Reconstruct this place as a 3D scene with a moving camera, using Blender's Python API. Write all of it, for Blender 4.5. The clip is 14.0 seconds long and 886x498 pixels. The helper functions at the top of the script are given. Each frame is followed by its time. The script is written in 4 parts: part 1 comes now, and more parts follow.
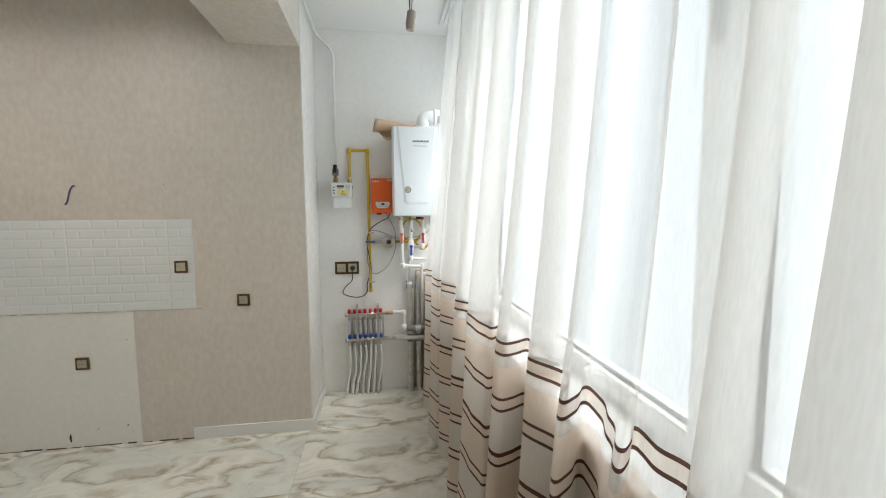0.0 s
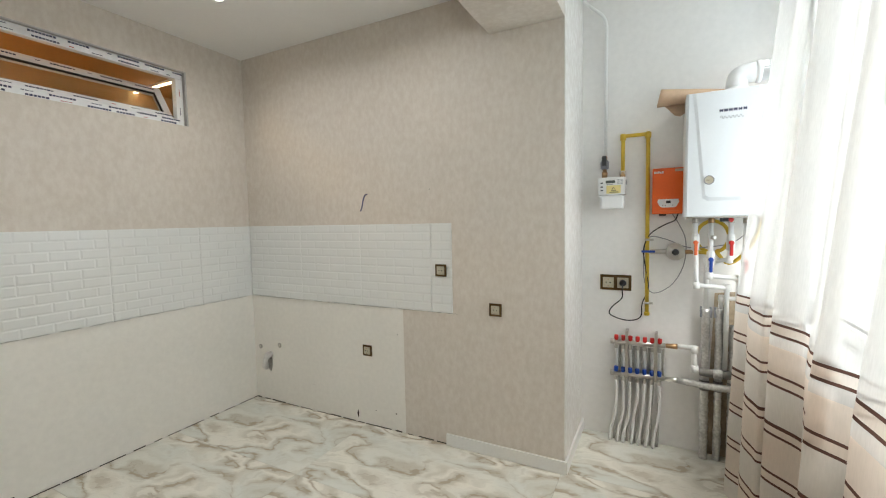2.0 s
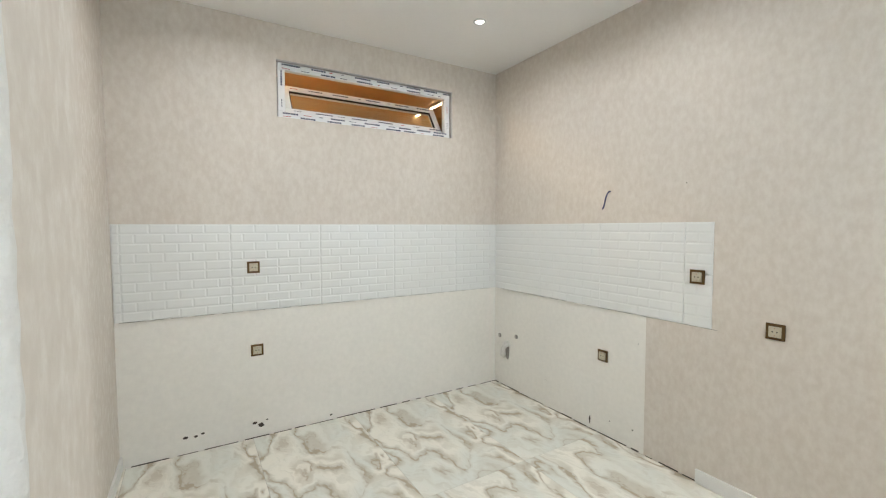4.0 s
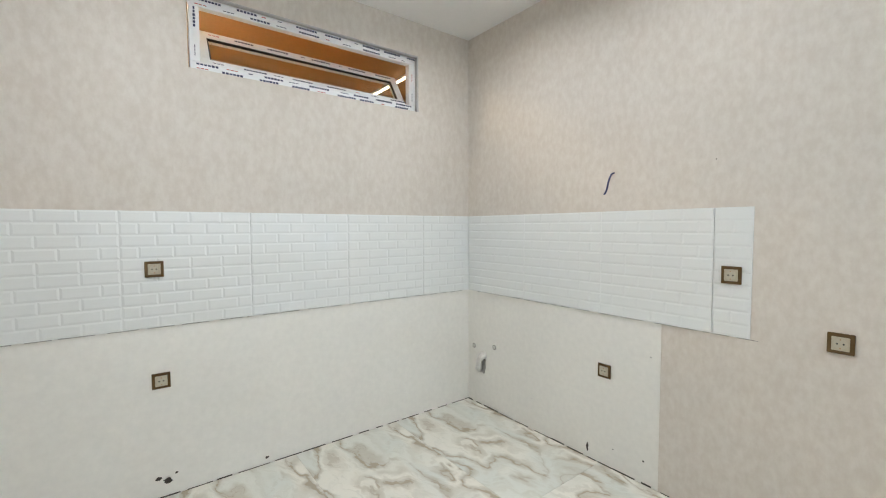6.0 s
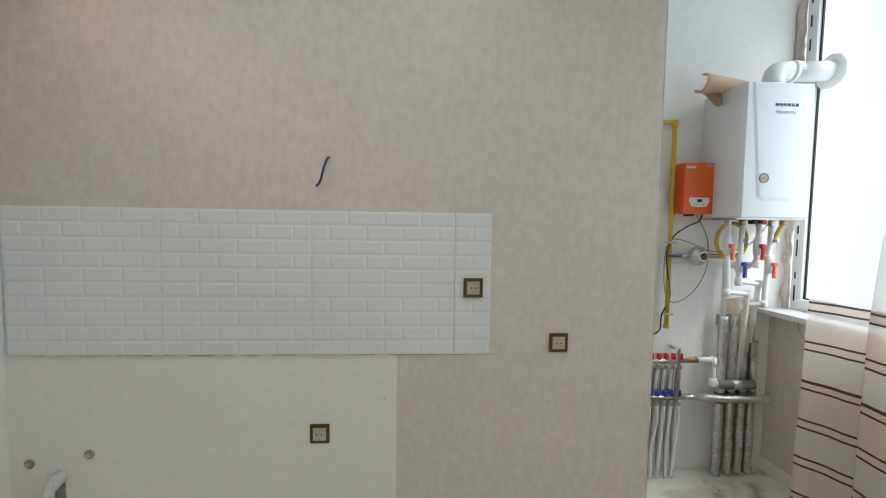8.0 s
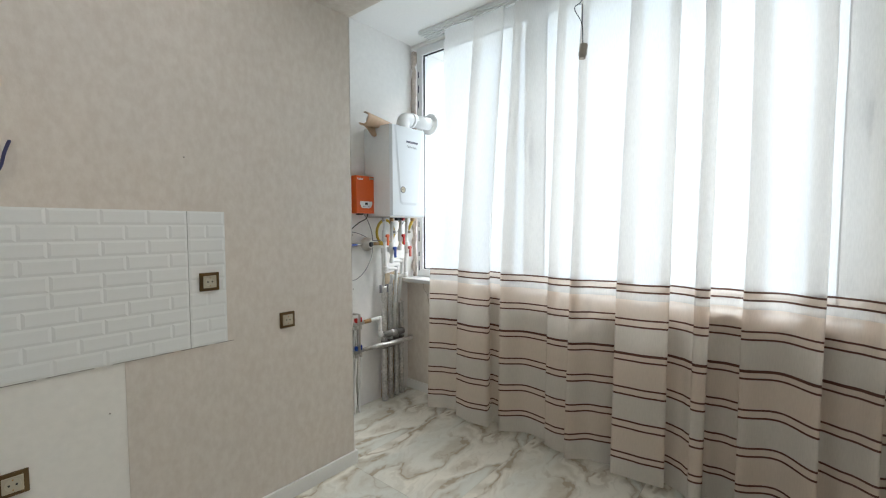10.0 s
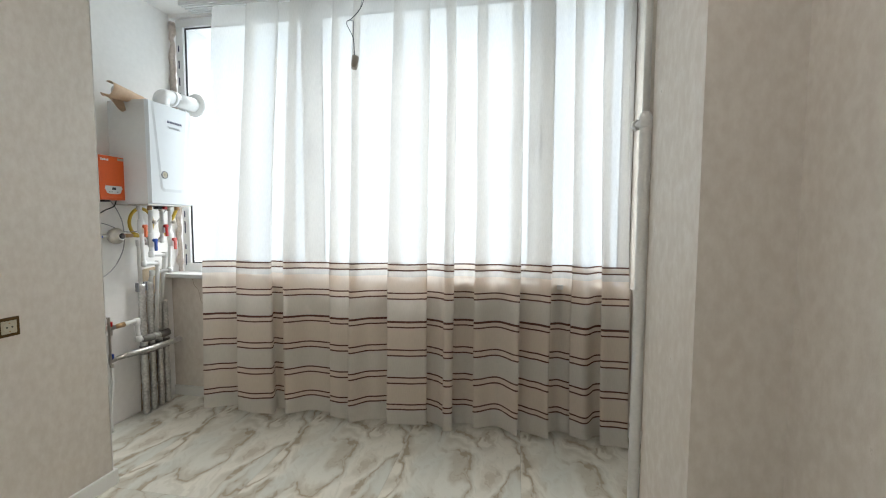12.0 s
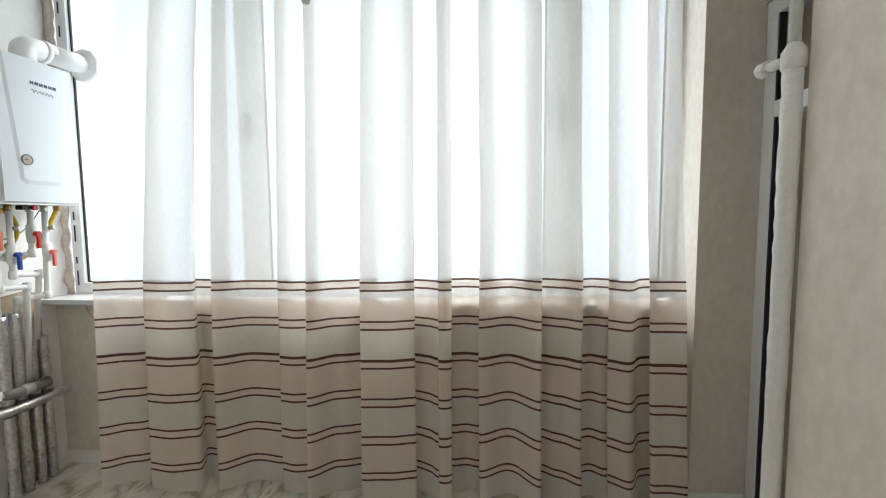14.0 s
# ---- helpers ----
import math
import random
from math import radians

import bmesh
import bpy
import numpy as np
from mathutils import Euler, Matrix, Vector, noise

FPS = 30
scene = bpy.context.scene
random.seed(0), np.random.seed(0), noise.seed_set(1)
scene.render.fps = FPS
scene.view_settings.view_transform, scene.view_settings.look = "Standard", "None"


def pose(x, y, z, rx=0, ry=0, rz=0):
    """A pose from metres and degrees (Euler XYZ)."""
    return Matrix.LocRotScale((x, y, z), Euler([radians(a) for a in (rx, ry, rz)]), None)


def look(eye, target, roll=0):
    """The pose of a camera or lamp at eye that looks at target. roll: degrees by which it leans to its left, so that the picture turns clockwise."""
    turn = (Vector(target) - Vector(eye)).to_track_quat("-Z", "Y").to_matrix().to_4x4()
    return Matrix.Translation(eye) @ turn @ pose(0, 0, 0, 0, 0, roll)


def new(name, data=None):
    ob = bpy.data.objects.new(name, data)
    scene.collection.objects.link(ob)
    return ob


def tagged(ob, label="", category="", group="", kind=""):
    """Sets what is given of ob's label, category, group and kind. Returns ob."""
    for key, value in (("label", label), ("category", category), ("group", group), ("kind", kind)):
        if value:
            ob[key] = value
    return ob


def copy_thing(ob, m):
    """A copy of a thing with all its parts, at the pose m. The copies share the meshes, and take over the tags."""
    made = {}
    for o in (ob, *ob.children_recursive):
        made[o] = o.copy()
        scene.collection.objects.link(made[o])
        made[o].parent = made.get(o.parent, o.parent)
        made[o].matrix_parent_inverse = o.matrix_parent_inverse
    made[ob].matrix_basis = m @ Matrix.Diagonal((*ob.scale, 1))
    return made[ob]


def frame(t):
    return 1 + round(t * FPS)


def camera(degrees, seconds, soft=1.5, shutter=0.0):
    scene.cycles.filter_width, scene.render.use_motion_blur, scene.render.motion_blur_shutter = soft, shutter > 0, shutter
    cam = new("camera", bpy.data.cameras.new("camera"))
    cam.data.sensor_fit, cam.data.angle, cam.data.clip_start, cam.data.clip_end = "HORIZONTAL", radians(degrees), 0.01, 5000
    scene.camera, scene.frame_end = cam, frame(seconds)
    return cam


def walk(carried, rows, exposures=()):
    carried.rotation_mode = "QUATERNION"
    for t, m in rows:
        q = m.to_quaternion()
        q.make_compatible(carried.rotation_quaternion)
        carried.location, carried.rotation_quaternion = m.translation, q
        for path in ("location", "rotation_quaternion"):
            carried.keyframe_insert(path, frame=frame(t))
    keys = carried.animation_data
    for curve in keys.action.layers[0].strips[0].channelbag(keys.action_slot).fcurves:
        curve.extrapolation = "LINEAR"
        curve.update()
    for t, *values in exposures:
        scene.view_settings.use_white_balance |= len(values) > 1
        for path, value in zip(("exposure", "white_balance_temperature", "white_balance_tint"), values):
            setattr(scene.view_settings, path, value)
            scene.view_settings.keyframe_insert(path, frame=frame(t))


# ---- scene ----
cam = camera(93.3, 14.0, soft=1.1)
PATH = [
    (0, (0.5, -2.998, 1.557), (0.8, -1.029, 1.377), -0.3),
    (0.5, (0.487, -2.879, 1.556), (0.619, -0.892, 1.369), -0.2),
    (1, (0.455, -2.684, 1.516), (0.341, -0.693, 1.358), -0.6),
    (1.5, (0.449, -2.55, 1.522), (-0.019, -0.611, 1.371), -0.9),
    (2, (0.478, -2.469, 1.527), (-0.435, -0.694, 1.393), -1.1),
    (2.5, (0.474, -2.479, 1.503), (-0.785, -0.928, 1.391), -0.9),
    (3, (0.485, -2.47, 1.499), (-1.024, -1.162, 1.391), -0.5),
    (3.5, (0.498, -2.476, 1.498), (-1.17, -1.378, 1.392), -0.3),
    (3.7, (0.5, -2.482, 1.493), (-1.214, -1.457, 1.39), -0.2),
    (5.8, (0.02, -2.285, 1.445), (-1.635, -1.167, 1.337), -0.3),
    (6, (-0.075, -2.233, 1.424), (-1.668, -1.027, 1.32), -0.2),
    (6.5, (-0.324, -2.073, 1.399), (-1.733, -0.656, 1.307), 0.1),
    (7, (-0.598, -1.961, 1.412), (-1.661, -0.269, 1.314), 0.4),
    (7.5, (-0.822, -1.837, 1.412), (-1.303, 0.103, 1.33), 0.7),
    (7.7, (-0.919, -1.789, 1.426), (-1.132, 0.197, 1.328), 0.6),
    (8, (-1.045, -1.754, 1.464), (-0.915, 0.238, 1.346), 0.9),
    (8.5, (-1.233, -1.774, 1.456), (-0.618, 0.126, 1.356), 0.7),
    (9, (-1.366, -1.852, 1.462), (-0.331, -0.143, 1.364), 0.3),
    (9.2, (-1.401, -1.885, 1.46), (-0.236, -0.262, 1.36), 0.2),
    (11.3, (-1.808, -2.114, 1.432), (0.08, -1.469, 1.298), 0.2),
    (11.5, (-1.823, -2.112, 1.436), (0.101, -1.585, 1.298), 0.3),
    (12, (-1.815, -2.111, 1.412), (0.15, -1.765, 1.28), 0.2),
    (12.5, (-1.755, -2.096, 1.41), (0.219, -1.8, 1.277), 0.0),
    (13, (-1.592, -2.061, 1.385), (0.388, -1.807, 1.267), -0.3),
    (13.5, (-1.358, -1.99, 1.422), (0.625, -1.767, 1.28), -0.5),
    (14, (-1.105, -1.845, 1.44), (0.881, -1.67, 1.285), -0.5),
]
EXPOSURES = [(0, 0.4, 6600, 10), (1.5, 0.48, 6700, 10), (2.5, 0.88, 6550, 10), (3.5, 1.05, 6450, 10), (6, 1.06, 6150, 10), (7.4, 1.03, 6150, 10), (8.0, 0.38, 6200, 10), (9, 0.38, 6250, 10), (12, 0.42, 6450, 10), (14, 0.36, 6450, 10)]
walk(cam, [(t, look(eye, target, roll)) for t, eye, target, roll in PATH], EXPOSURES)

# ---- world and large lights ----
world = bpy.data.worlds.new("sky")
scene.world = world
world.use_nodes = True
wt = world.node_tree
sky = wt.nodes.new("ShaderNodeTexSky")
sky.sky_type = "NISHITA"
sky.sun_disc = False
sky.sun_elevation = radians(40)
sky.sun_rotation = radians(60)
wt.links.new(sky.outputs["Color"], wt.nodes["Background"].inputs["Color"])
wt.nodes["Background"].inputs["Strength"].default_value = 0.15


def area(name, m, sx, sy, watts, color):
    data = bpy.data.lights.new(name, "AREA")
    data.shape, data.size, data.size_y, data.energy, data.color = "RECTANGLE", sx, sy, watts, color
    ob = new(name, data)
    ob.matrix_world = m
    return ob


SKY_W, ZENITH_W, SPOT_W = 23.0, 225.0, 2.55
# overcast sky outside the balcony window
area("window_skylight", look((1.75, -1.15, 2.1), (0, -1.15, 2.0)), 4.2, 2.6, SKY_W, (0.82, 0.935, 1.0))
# lamp added out of view above the window's head: overcast sky overhead, lifts low balcony
area("overhead_sky_fill", look((2.6, -1.15, 4.4), (0.5, -1.15, 0.3)), 4.2, 1.6, ZENITH_W, (1.0, 0.975, 0.94))

# first is the known kitchen spotlight; other three are unseen, added to brighten the room
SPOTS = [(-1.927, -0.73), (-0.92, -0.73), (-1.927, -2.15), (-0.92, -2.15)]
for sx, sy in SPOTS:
    beam = area("spot_and_fill_beam", look((sx, sy, 2.898), (sx, sy + 0.001, 0)), 0.055, 0.055, SPOT_W, (0.99, 0.985, 0.985))
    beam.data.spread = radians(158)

# plan: the kitchen's end corner is the origin, x towards the balcony window, y along it
XA = -2.68      # tiled wall
YS = -2.905     # kitchen's near wall
YB = 0.61       # boiler wall
XW = 1.09       # parapet under the window
XF = 1.17       # window frame
ZK, ZBAL, ZBEAM = 2.91, 3.02, 2.65


# ---- materials ----
def material(name, color, rough=0.5, metal=0.0, bump=0.0, scale=40.0, vary=0.06, big=2.0, spec=0.5, coat=0.0):
    """Two scales of colour variation and a fine relief."""
    mat = bpy.data.materials.new(name)
    mat.use_nodes = True
    nt = mat.node_tree
    b = nt.nodes["Principled BSDF"]
    b.inputs["Roughness"].default_value = rough
    b.inputs["Metallic"].default_value = metal
    b.inputs["Specular IOR Level"].default_value = spec
    b.inputs["Coat Weight"].default_value = coat
    tc = nt.nodes.new("ShaderNodeTexCoord")
    n1, n2 = nt.nodes.new("ShaderNodeTexNoise"), nt.nodes.new("ShaderNodeTexNoise")
    n1.inputs["Scale"].default_value, n2.inputs["Scale"].default_value = big, scale
    n1.inputs["Detail"].default_value, n2.inputs["Detail"].default_value = 4, 3
    add = nt.nodes.new("ShaderNodeMath")
    add.operation = "ADD"
    for n in (n1, n2):
        nt.links.new(tc.outputs["Object"], n.inputs["Vector"])
    nt.links.new(n1.outputs["Fac"], add.inputs[0])
    nt.links.new(n2.outputs["Fac"], add.inputs[1])
    ramp = nt.nodes.new("ShaderNodeMapRange")
    ramp.inputs["From Min"].default_value, ramp.inputs["From Max"].default_value = 0.6, 1.4
    ramp.inputs["To Min"].default_value, ramp.inputs["To Max"].default_value = 1 - vary, 1 + vary
    nt.links.new(add.outputs[0], ramp.inputs["Value"])
    mul = nt.nodes.new("ShaderNodeVectorMath")
    mul.operation = "SCALE"
    mul.inputs[0].default_value = color
    nt.links.new(ramp.outputs["Result"], mul.inputs["Scale"])
    nt.links.new(mul.outputs["Vector"], b.inputs["Base Color"])
    if bump:
        bp = nt.nodes.new("ShaderNodeBump")
        bp.inputs["Strength"].default_value, bp.inputs["Distance"].default_value = bump, 0.004
        nt.links.new(n2.outputs["Fac"], bp.inputs["Height"])
        nt.links.new(bp.outputs["Normal"], b.inputs["Normal"])
    return mat


def wallpaper(name, dark, light):
    """Vinyl wallpaper with vertical pearly flakes."""
    mat = bpy.data.materials.new(name)
    mat.use_nodes = True
    nt = mat.node_tree
    b = nt.nodes["Principled BSDF"]
    tc, mp = nt.nodes.new("ShaderNodeTexCoord"), nt.nodes.new("ShaderNodeMapping")
    mp.inputs["Scale"].default_value = (1.0, 1.0, 0.62)
    nt.links.new(tc.outputs["Object"], mp.inputs["Vector"])
    flake, cloud, grain = (nt.nodes.new("ShaderNodeTexNoise") for _ in range(3))
    flake.inputs["Scale"].default_value, flake.inputs["Detail"].default_value, flake.inputs["Roughness"].default_value = 30, 5, 0.62
    cloud.inputs["Scale"].default_value, cloud.inputs["Detail"].default_value = 7, 3
    grain.inputs["Scale"].default_value = 260
    for n in (flake, cloud, grain):
        nt.links.new(mp.outputs["Vector"], n.inputs["Vector"])
    mix = nt.nodes.new("ShaderNodeMath")
    mix.operation = "MULTIPLY_ADD"
    mix.inputs[1].default_value = 0.22
    nt.links.new(cloud.outputs["Fac"], mix.inputs[0])
    nt.links.new(flake.outputs["Fac"], mix.inputs[2])
    ramp = nt.nodes.new("ShaderNodeValToRGB")
    ramp.color_ramp.elements[0].position, ramp.color_ramp.elements[0].color = 0.47, (*dark, 1)
    ramp.color_ramp.elements[1].position, ramp.color_ramp.elements[1].color = 0.77, (*light, 1)
    nt.links.new(mix.outputs[0], ramp.inputs["Fac"])
    nt.links.new(ramp.outputs["Color"], b.inputs["Base Color"])
    ro = nt.nodes.new("ShaderNodeMapRange")
    ro.inputs["From Min"].default_value, ro.inputs["From Max"].default_value = 0.6, 0.85
    ro.inputs["To Min"].default_value, ro.inputs["To Max"].default_value = 0.60, 0.27
    nt.links.new(mix.outputs[0], ro.inputs["Value"])
    nt.links.new(ro.outputs["Result"], b.inputs["Roughness"])
    bp = nt.nodes.new("ShaderNodeBump")
    bp.inputs["Strength"].default_value, bp.inputs["Distance"].default_value = 0.35, 0.002
    hs = nt.nodes.new("ShaderNodeMath")
    hs.operation = "MULTIPLY_ADD"
    hs.inputs[1].default_value = 0.3
    nt.links.new(grain.outputs["Fac"], hs.inputs[0])
    nt.links.new(mix.outputs[0], hs.inputs[2])
    nt.links.new(hs.outputs[0], bp.inputs["Height"])
    nt.links.new(bp.outputs["Normal"], b.inputs["Normal"])
    return mat


def marble(name):
    """Glazed onyx-print slab: the same swirling print on every slab, in the slab's own coordinates."""
    mat = bpy.data.materials.new(name)
    mat.use_nodes = True
    nt = mat.node_tree
    N, L = nt.nodes.new, nt.links.new
    b = nt.nodes["Principled BSDF"]
    b.inputs["Roughness"].default_value = 0.14
    tc, mp = N("ShaderNodeTexCoord"), N("ShaderNodeMapping")
    mp.inputs["Rotation"].default_value = (0, 0, radians(-38))
    mp.inputs["Scale"].default_value = (1.0, 1.6, 1.0)
    L(tc.outputs["Object"], mp.inputs["Vector"])
    warp = N("ShaderNodeTexNoise")
    warp.inputs["Scale"].default_value, warp.inputs["Detail"].default_value, warp.inputs["Roughness"].default_value = 2.4, 4, 0.5
    L(mp.outputs["Vector"], warp.inputs["Vector"])
    wv = N("ShaderNodeVectorMath")
    wv.operation = "MULTIPLY_ADD"
    wv.inputs[1].default_value = (0.7, 0.7, 0.0)
    L(warp.outputs["Color"], wv.inputs[0])
    L(mp.outputs["Vector"], wv.inputs[2])
    swirl, fine, patch, tone = (N("ShaderNodeTexNoise") for _ in range(4))
    for n, size, detail, rough in ((swirl, 1.35, 2, 0.45), (fine, 4.5, 7, 0.62), (patch, 2.6, 3, 0.5), (tone, 1.6, 2, 0.5)):
        n.inputs["Scale"].default_value, n.inputs["Detail"].default_value, n.inputs["Roughness"].default_value = size, detail, rough
        L(wv.outputs["Vector"], n.inputs["Vector"])
    streak = N("ShaderNodeMapping")
    streak.inputs["Scale"].default_value = (1.2, 4.0, 1.0)
    L(wv.outputs["Vector"], streak.inputs["Vector"])
    L(streak.outputs["Vector"], fine.inputs["Vector"])

    def math_node(op, a, c):
        m = N("ShaderNodeMath")
        m.operation, m.use_clamp = op, False
        for slot, val in zip(m.inputs, (a, c)):
            if isinstance(val, float):
                slot.default_value = val
            else:
                L(val, slot)
        return m.outputs[0]

    def fade(value, lo, hi, top=1.0):
        r = N("ShaderNodeMapRange")
        r.interpolation_type = "SMOOTHSTEP"
        r.inputs["From Min"].default_value, r.inputs["From Max"].default_value, r.inputs["To Max"].default_value = lo, hi, top
        L(value, r.inputs["Value"])
        return r.outputs["Result"]

    def blend(fac, under, over):
        m = N("ShaderNodeMix")
        m.data_type = "RGBA"
        L(fac, m.inputs["Factor"])
        if isinstance(under, tuple):
            m.inputs["A"].default_value = under
        else:
            L(under, m.inputs["A"])
        m.inputs["B"].default_value = over
        return m.outputs["Result"]

    # distance from the vein line, roughened by the streaks
    off = math_node("PINGPONG", swirl.outputs["Fac"], 0.062)
    off = math_node("ADD", off, math_node("MULTIPLY", math_node("SUBTRACT", fine.outputs["Fac"], 0.5), 0.09))
    band = math_node("MULTIPLY", math_node("SUBTRACT", 1.0, fade(off, 0.008, 0.05)), fade(patch.outputs["Fac"], 0.36, 0.54, 0.8))
    line = math_node("MULTIPLY", math_node("SUBTRACT", 1.0, fade(off, 0.0, 0.014)), fade(patch.outputs["Fac"], 0.32, 0.50, 0.7))
    body = blend(fade(tone.outputs["Fac"], 0.38, 0.62), (0.83, 0.80, 0.71, 1), (0.70, 0.715, 0.655, 1))
    body = blend(fade(fine.outputs["Fac"], 0.46, 0.66, 0.55), body, (0.60, 0.58, 0.50, 1))
    body = blend(band, body, (0.52, 0.48, 0.39, 1))
    body = blend(line, body, (0.38, 0.31, 0.215, 1))
    L(body, b.inputs["Base Color"])
    return mat


def curtain_cloth(name):
    """Sheer voile: white above, beige bands and paired brown stripes below."""
    mat = bpy.data.materials.new(name)
    mat.use_nodes = True
    nt = mat.node_tree
    N, L = nt.nodes.new, nt.links.new
    nt.nodes.remove(nt.nodes["Principled BSDF"])
    out = nt.nodes["Material Output"]
    tc, sep = N("ShaderNodeUVMap"), N("ShaderNodeSeparateXYZ")
    tc.uv_map = "cloth"
    L(tc.outputs["UV"], sep.inputs["Vector"])
    white, beige, brown = (0.91, 0.895, 0.865, 1), (0.84, 0.735, 0.64, 1), (0.13, 0.07, 0.055, 1)
    ramp = N("ShaderNodeValToRGB")
    ramp.color_ramp.interpolation = "CONSTANT"
    H = 1.25
    stripes = [1.096, 0.905, 0.714, 0.524, 0.340, 0.162]
    stops = []
    cream = (0.865, 0.825, 0.765, 1)
    fills = [white, beige, cream, beige, cream, beige, cream]
    for k, z in enumerate(stripes):
        stops += [(z + 0.0235, brown), (z + 0.0135, beige), (z - 0.0135, brown), (z - 0.0235, fills[k + 1])]
    stops[3] = (stripes[0] - 0.0235, white)
    stops.append((1.035, beige))
    stops = sorted(stops, reverse=True)
    # each stop gives the colour just below its height; the ramp wants the colour above a height
    heights = [z for z, _ in stops]
    below = [c for _, c in stops]
    order = [(0.0, below[-1])]
    for k in range(len(heights) - 1, -1, -1):
        order.append((heights[k] / H, below[k - 1] if k else white))
    e = ramp.color_ramp.elements
    e[0].position, e[0].color = order[0]
    e[1].position, e[1].color = order[-1]
    for pos, col in order[1:-1]:
        n = e.new(pos)
        n.color = col
    dv = N("ShaderNodeMath")
    dv.operation = "DIVIDE"
    dv.inputs[1].default_value = H
    L(sep.outputs["Y"], dv.inputs[0])
    L(dv.outputs[0], ramp.inputs["Fac"])
    weave, mp = N("ShaderNodeTexNoise"), N("ShaderNodeMapping")
    mp.inputs["Scale"].default_value = (60, 9, 1)
    weave.inputs["Scale"].default_value = 3
    L(tc.outputs["UV"], mp.inputs["Vector"])
    L(mp.outputs["Vector"], weave.inputs["Vector"])
    tr = N("ShaderNodeMapRange")
    tr.inputs["To Min"].default_value, tr.inputs["To Max"].default_value = 0.54, 0.66
    L(weave.outputs["Fac"], tr.inputs["Value"])
    diff, trans, clear = N("ShaderNodeBsdfDiffuse"), N("ShaderNodeBsdfTranslucent"), N("ShaderNodeBsdfTransparent")
    m1, m2 = N("ShaderNodeMixShader"), N("ShaderNodeMixShader")
    L(ramp.outputs["Color"], diff.inputs["Color"])
    L(ramp.outputs["Color"], trans.inputs["Color"])
    m1.inputs["Fac"].default_value = 0.38
    L(diff.outputs[0], m1.inputs[1])
    L(trans.outputs[0], m1.inputs[2])
    split, dense = N("ShaderNodeSeparateColor"), N("ShaderNodeMath")
    dense.operation = "MULTIPLY_ADD"
    dense.use_clamp = True
    dense.inputs[1].default_value = -3.0
    lift = N("ShaderNodeMath")
    lift.operation = "ADD"
    lift.inputs[1].default_value = 2.72
    L(ramp.outputs["Color"], split.inputs["Color"])
    L(split.outputs["Red"], dense.inputs[0])
    L(tr.outputs["Result"], lift.inputs[0])
    L(lift.outputs[0], dense.inputs[2])
    L(dense.outputs[0], m2.inputs["Fac"])
    L(clear.outputs[0], m2.inputs[1])
    L(m1.outputs[0], m2.inputs[2])
    L(m2.outputs[0], out.inputs["Surface"])
    return mat


def glass_mat(name):
    mat = bpy.data.materials.new(name)
    mat.use_nodes = True
    nt = mat.node_tree
    nt.nodes.remove(nt.nodes["Principled BSDF"])
    clear, gloss, lw, mx = (nt.nodes.new("ShaderNode" + s) for s in ("BsdfTransparent", "BsdfGlossy", "LayerWeight", "MixShader"))
    lw.inputs["Blend"].default_value = 0.5
    pw, ad = nt.nodes.new("ShaderNodeMath"), nt.nodes.new("ShaderNodeMath")
    pw.operation, ad.operation = "POWER", "MULTIPLY_ADD"
    pw.inputs[1].default_value = 4.0
    ad.inputs[1].default_value, ad.inputs[2].default_value = 0.6, 0.04
    gloss.inputs["Roughness"].default_value = 0.02
    clear.inputs["Color"].default_value = (0.96, 0.98, 0.975, 1)
    nt.links.new(lw.outputs["Facing"], pw.inputs[0])
    nt.links.new(pw.outputs[0], ad.inputs[0])
    nt.links.new(ad.outputs[0], mx.inputs["Fac"])
    nt.links.new(clear.outputs[0], mx.inputs[1])
    nt.links.new(gloss.outputs[0], mx.inputs[2])
    nt.links.new(mx.outputs[0], nt.nodes["Material Output"].inputs["Surface"])
    return mat


def glow(name, color, strength):
    mat = bpy.data.materials.new(name)
    mat.use_nodes = True
    b = mat.node_tree.nodes["Principled BSDF"]
    b.inputs["Base Color"].default_value = (*color, 1)
    b.inputs["Emission Color"].default_value = (*color, 1)
    b.inputs["Emission Strength"].default_value = strength
    return mat


PAPER = wallpaper("beige_wallpaper", (0.645, 0.584, 0.515), (0.713, 0.66, 0.594))
PAPER_WHITE = wallpaper("pale_wallpaper", (0.73, 0.695, 0.655), (0.84, 0.82, 0.79))
WHITE_GROUT = material("white_grout", (0.68, 0.69, 0.67), 0.8)
PLASTER = material("bare_putty", (0.85, 0.83, 0.775), 0.85, bump=0.12, scale=30, vary=0.05, big=1.6)
WHITE_WALL = material("white_putty", (0.86, 0.845, 0.82), 0.8, bump=0.12, scale=26, vary=0.045, big=2.2)
CEIL = material("white_ceiling_paint", (0.86, 0.85, 0.83), 0.45, bump=0.03, scale=60, vary=0.02)
TILE = material("white_glazed_tile", (0.80, 0.815, 0.80), 0.09, vary=0.015, big=3, scale=90)
MARBLE = marble("marble_print_tile")
GROUT = material("grey_grout", (0.42, 0.40, 0.36), 0.9, scale=200, vary=0.12)
SKIRT = material("white_skirting", (0.80, 0.80, 0.77), 0.35, vary=0.03, scale=80)
PVC = material("white_pvc", (0.82, 0.83, 0.83), 0.28, vary=0.025, scale=50)
PVC_SIDE = material("pvc_reveal_grey", (0.50, 0.485, 0.47), 0.7, vary=0.1, scale=30)
GASKET = material("black_gasket", (0.02, 0.02, 0.022), 0.6)
GLASS = glass_mat("window_glass")
PLASTIC = material("white_appliance_paint", (0.77, 0.81, 0.84), 0.34, vary=0.015, scale=60)
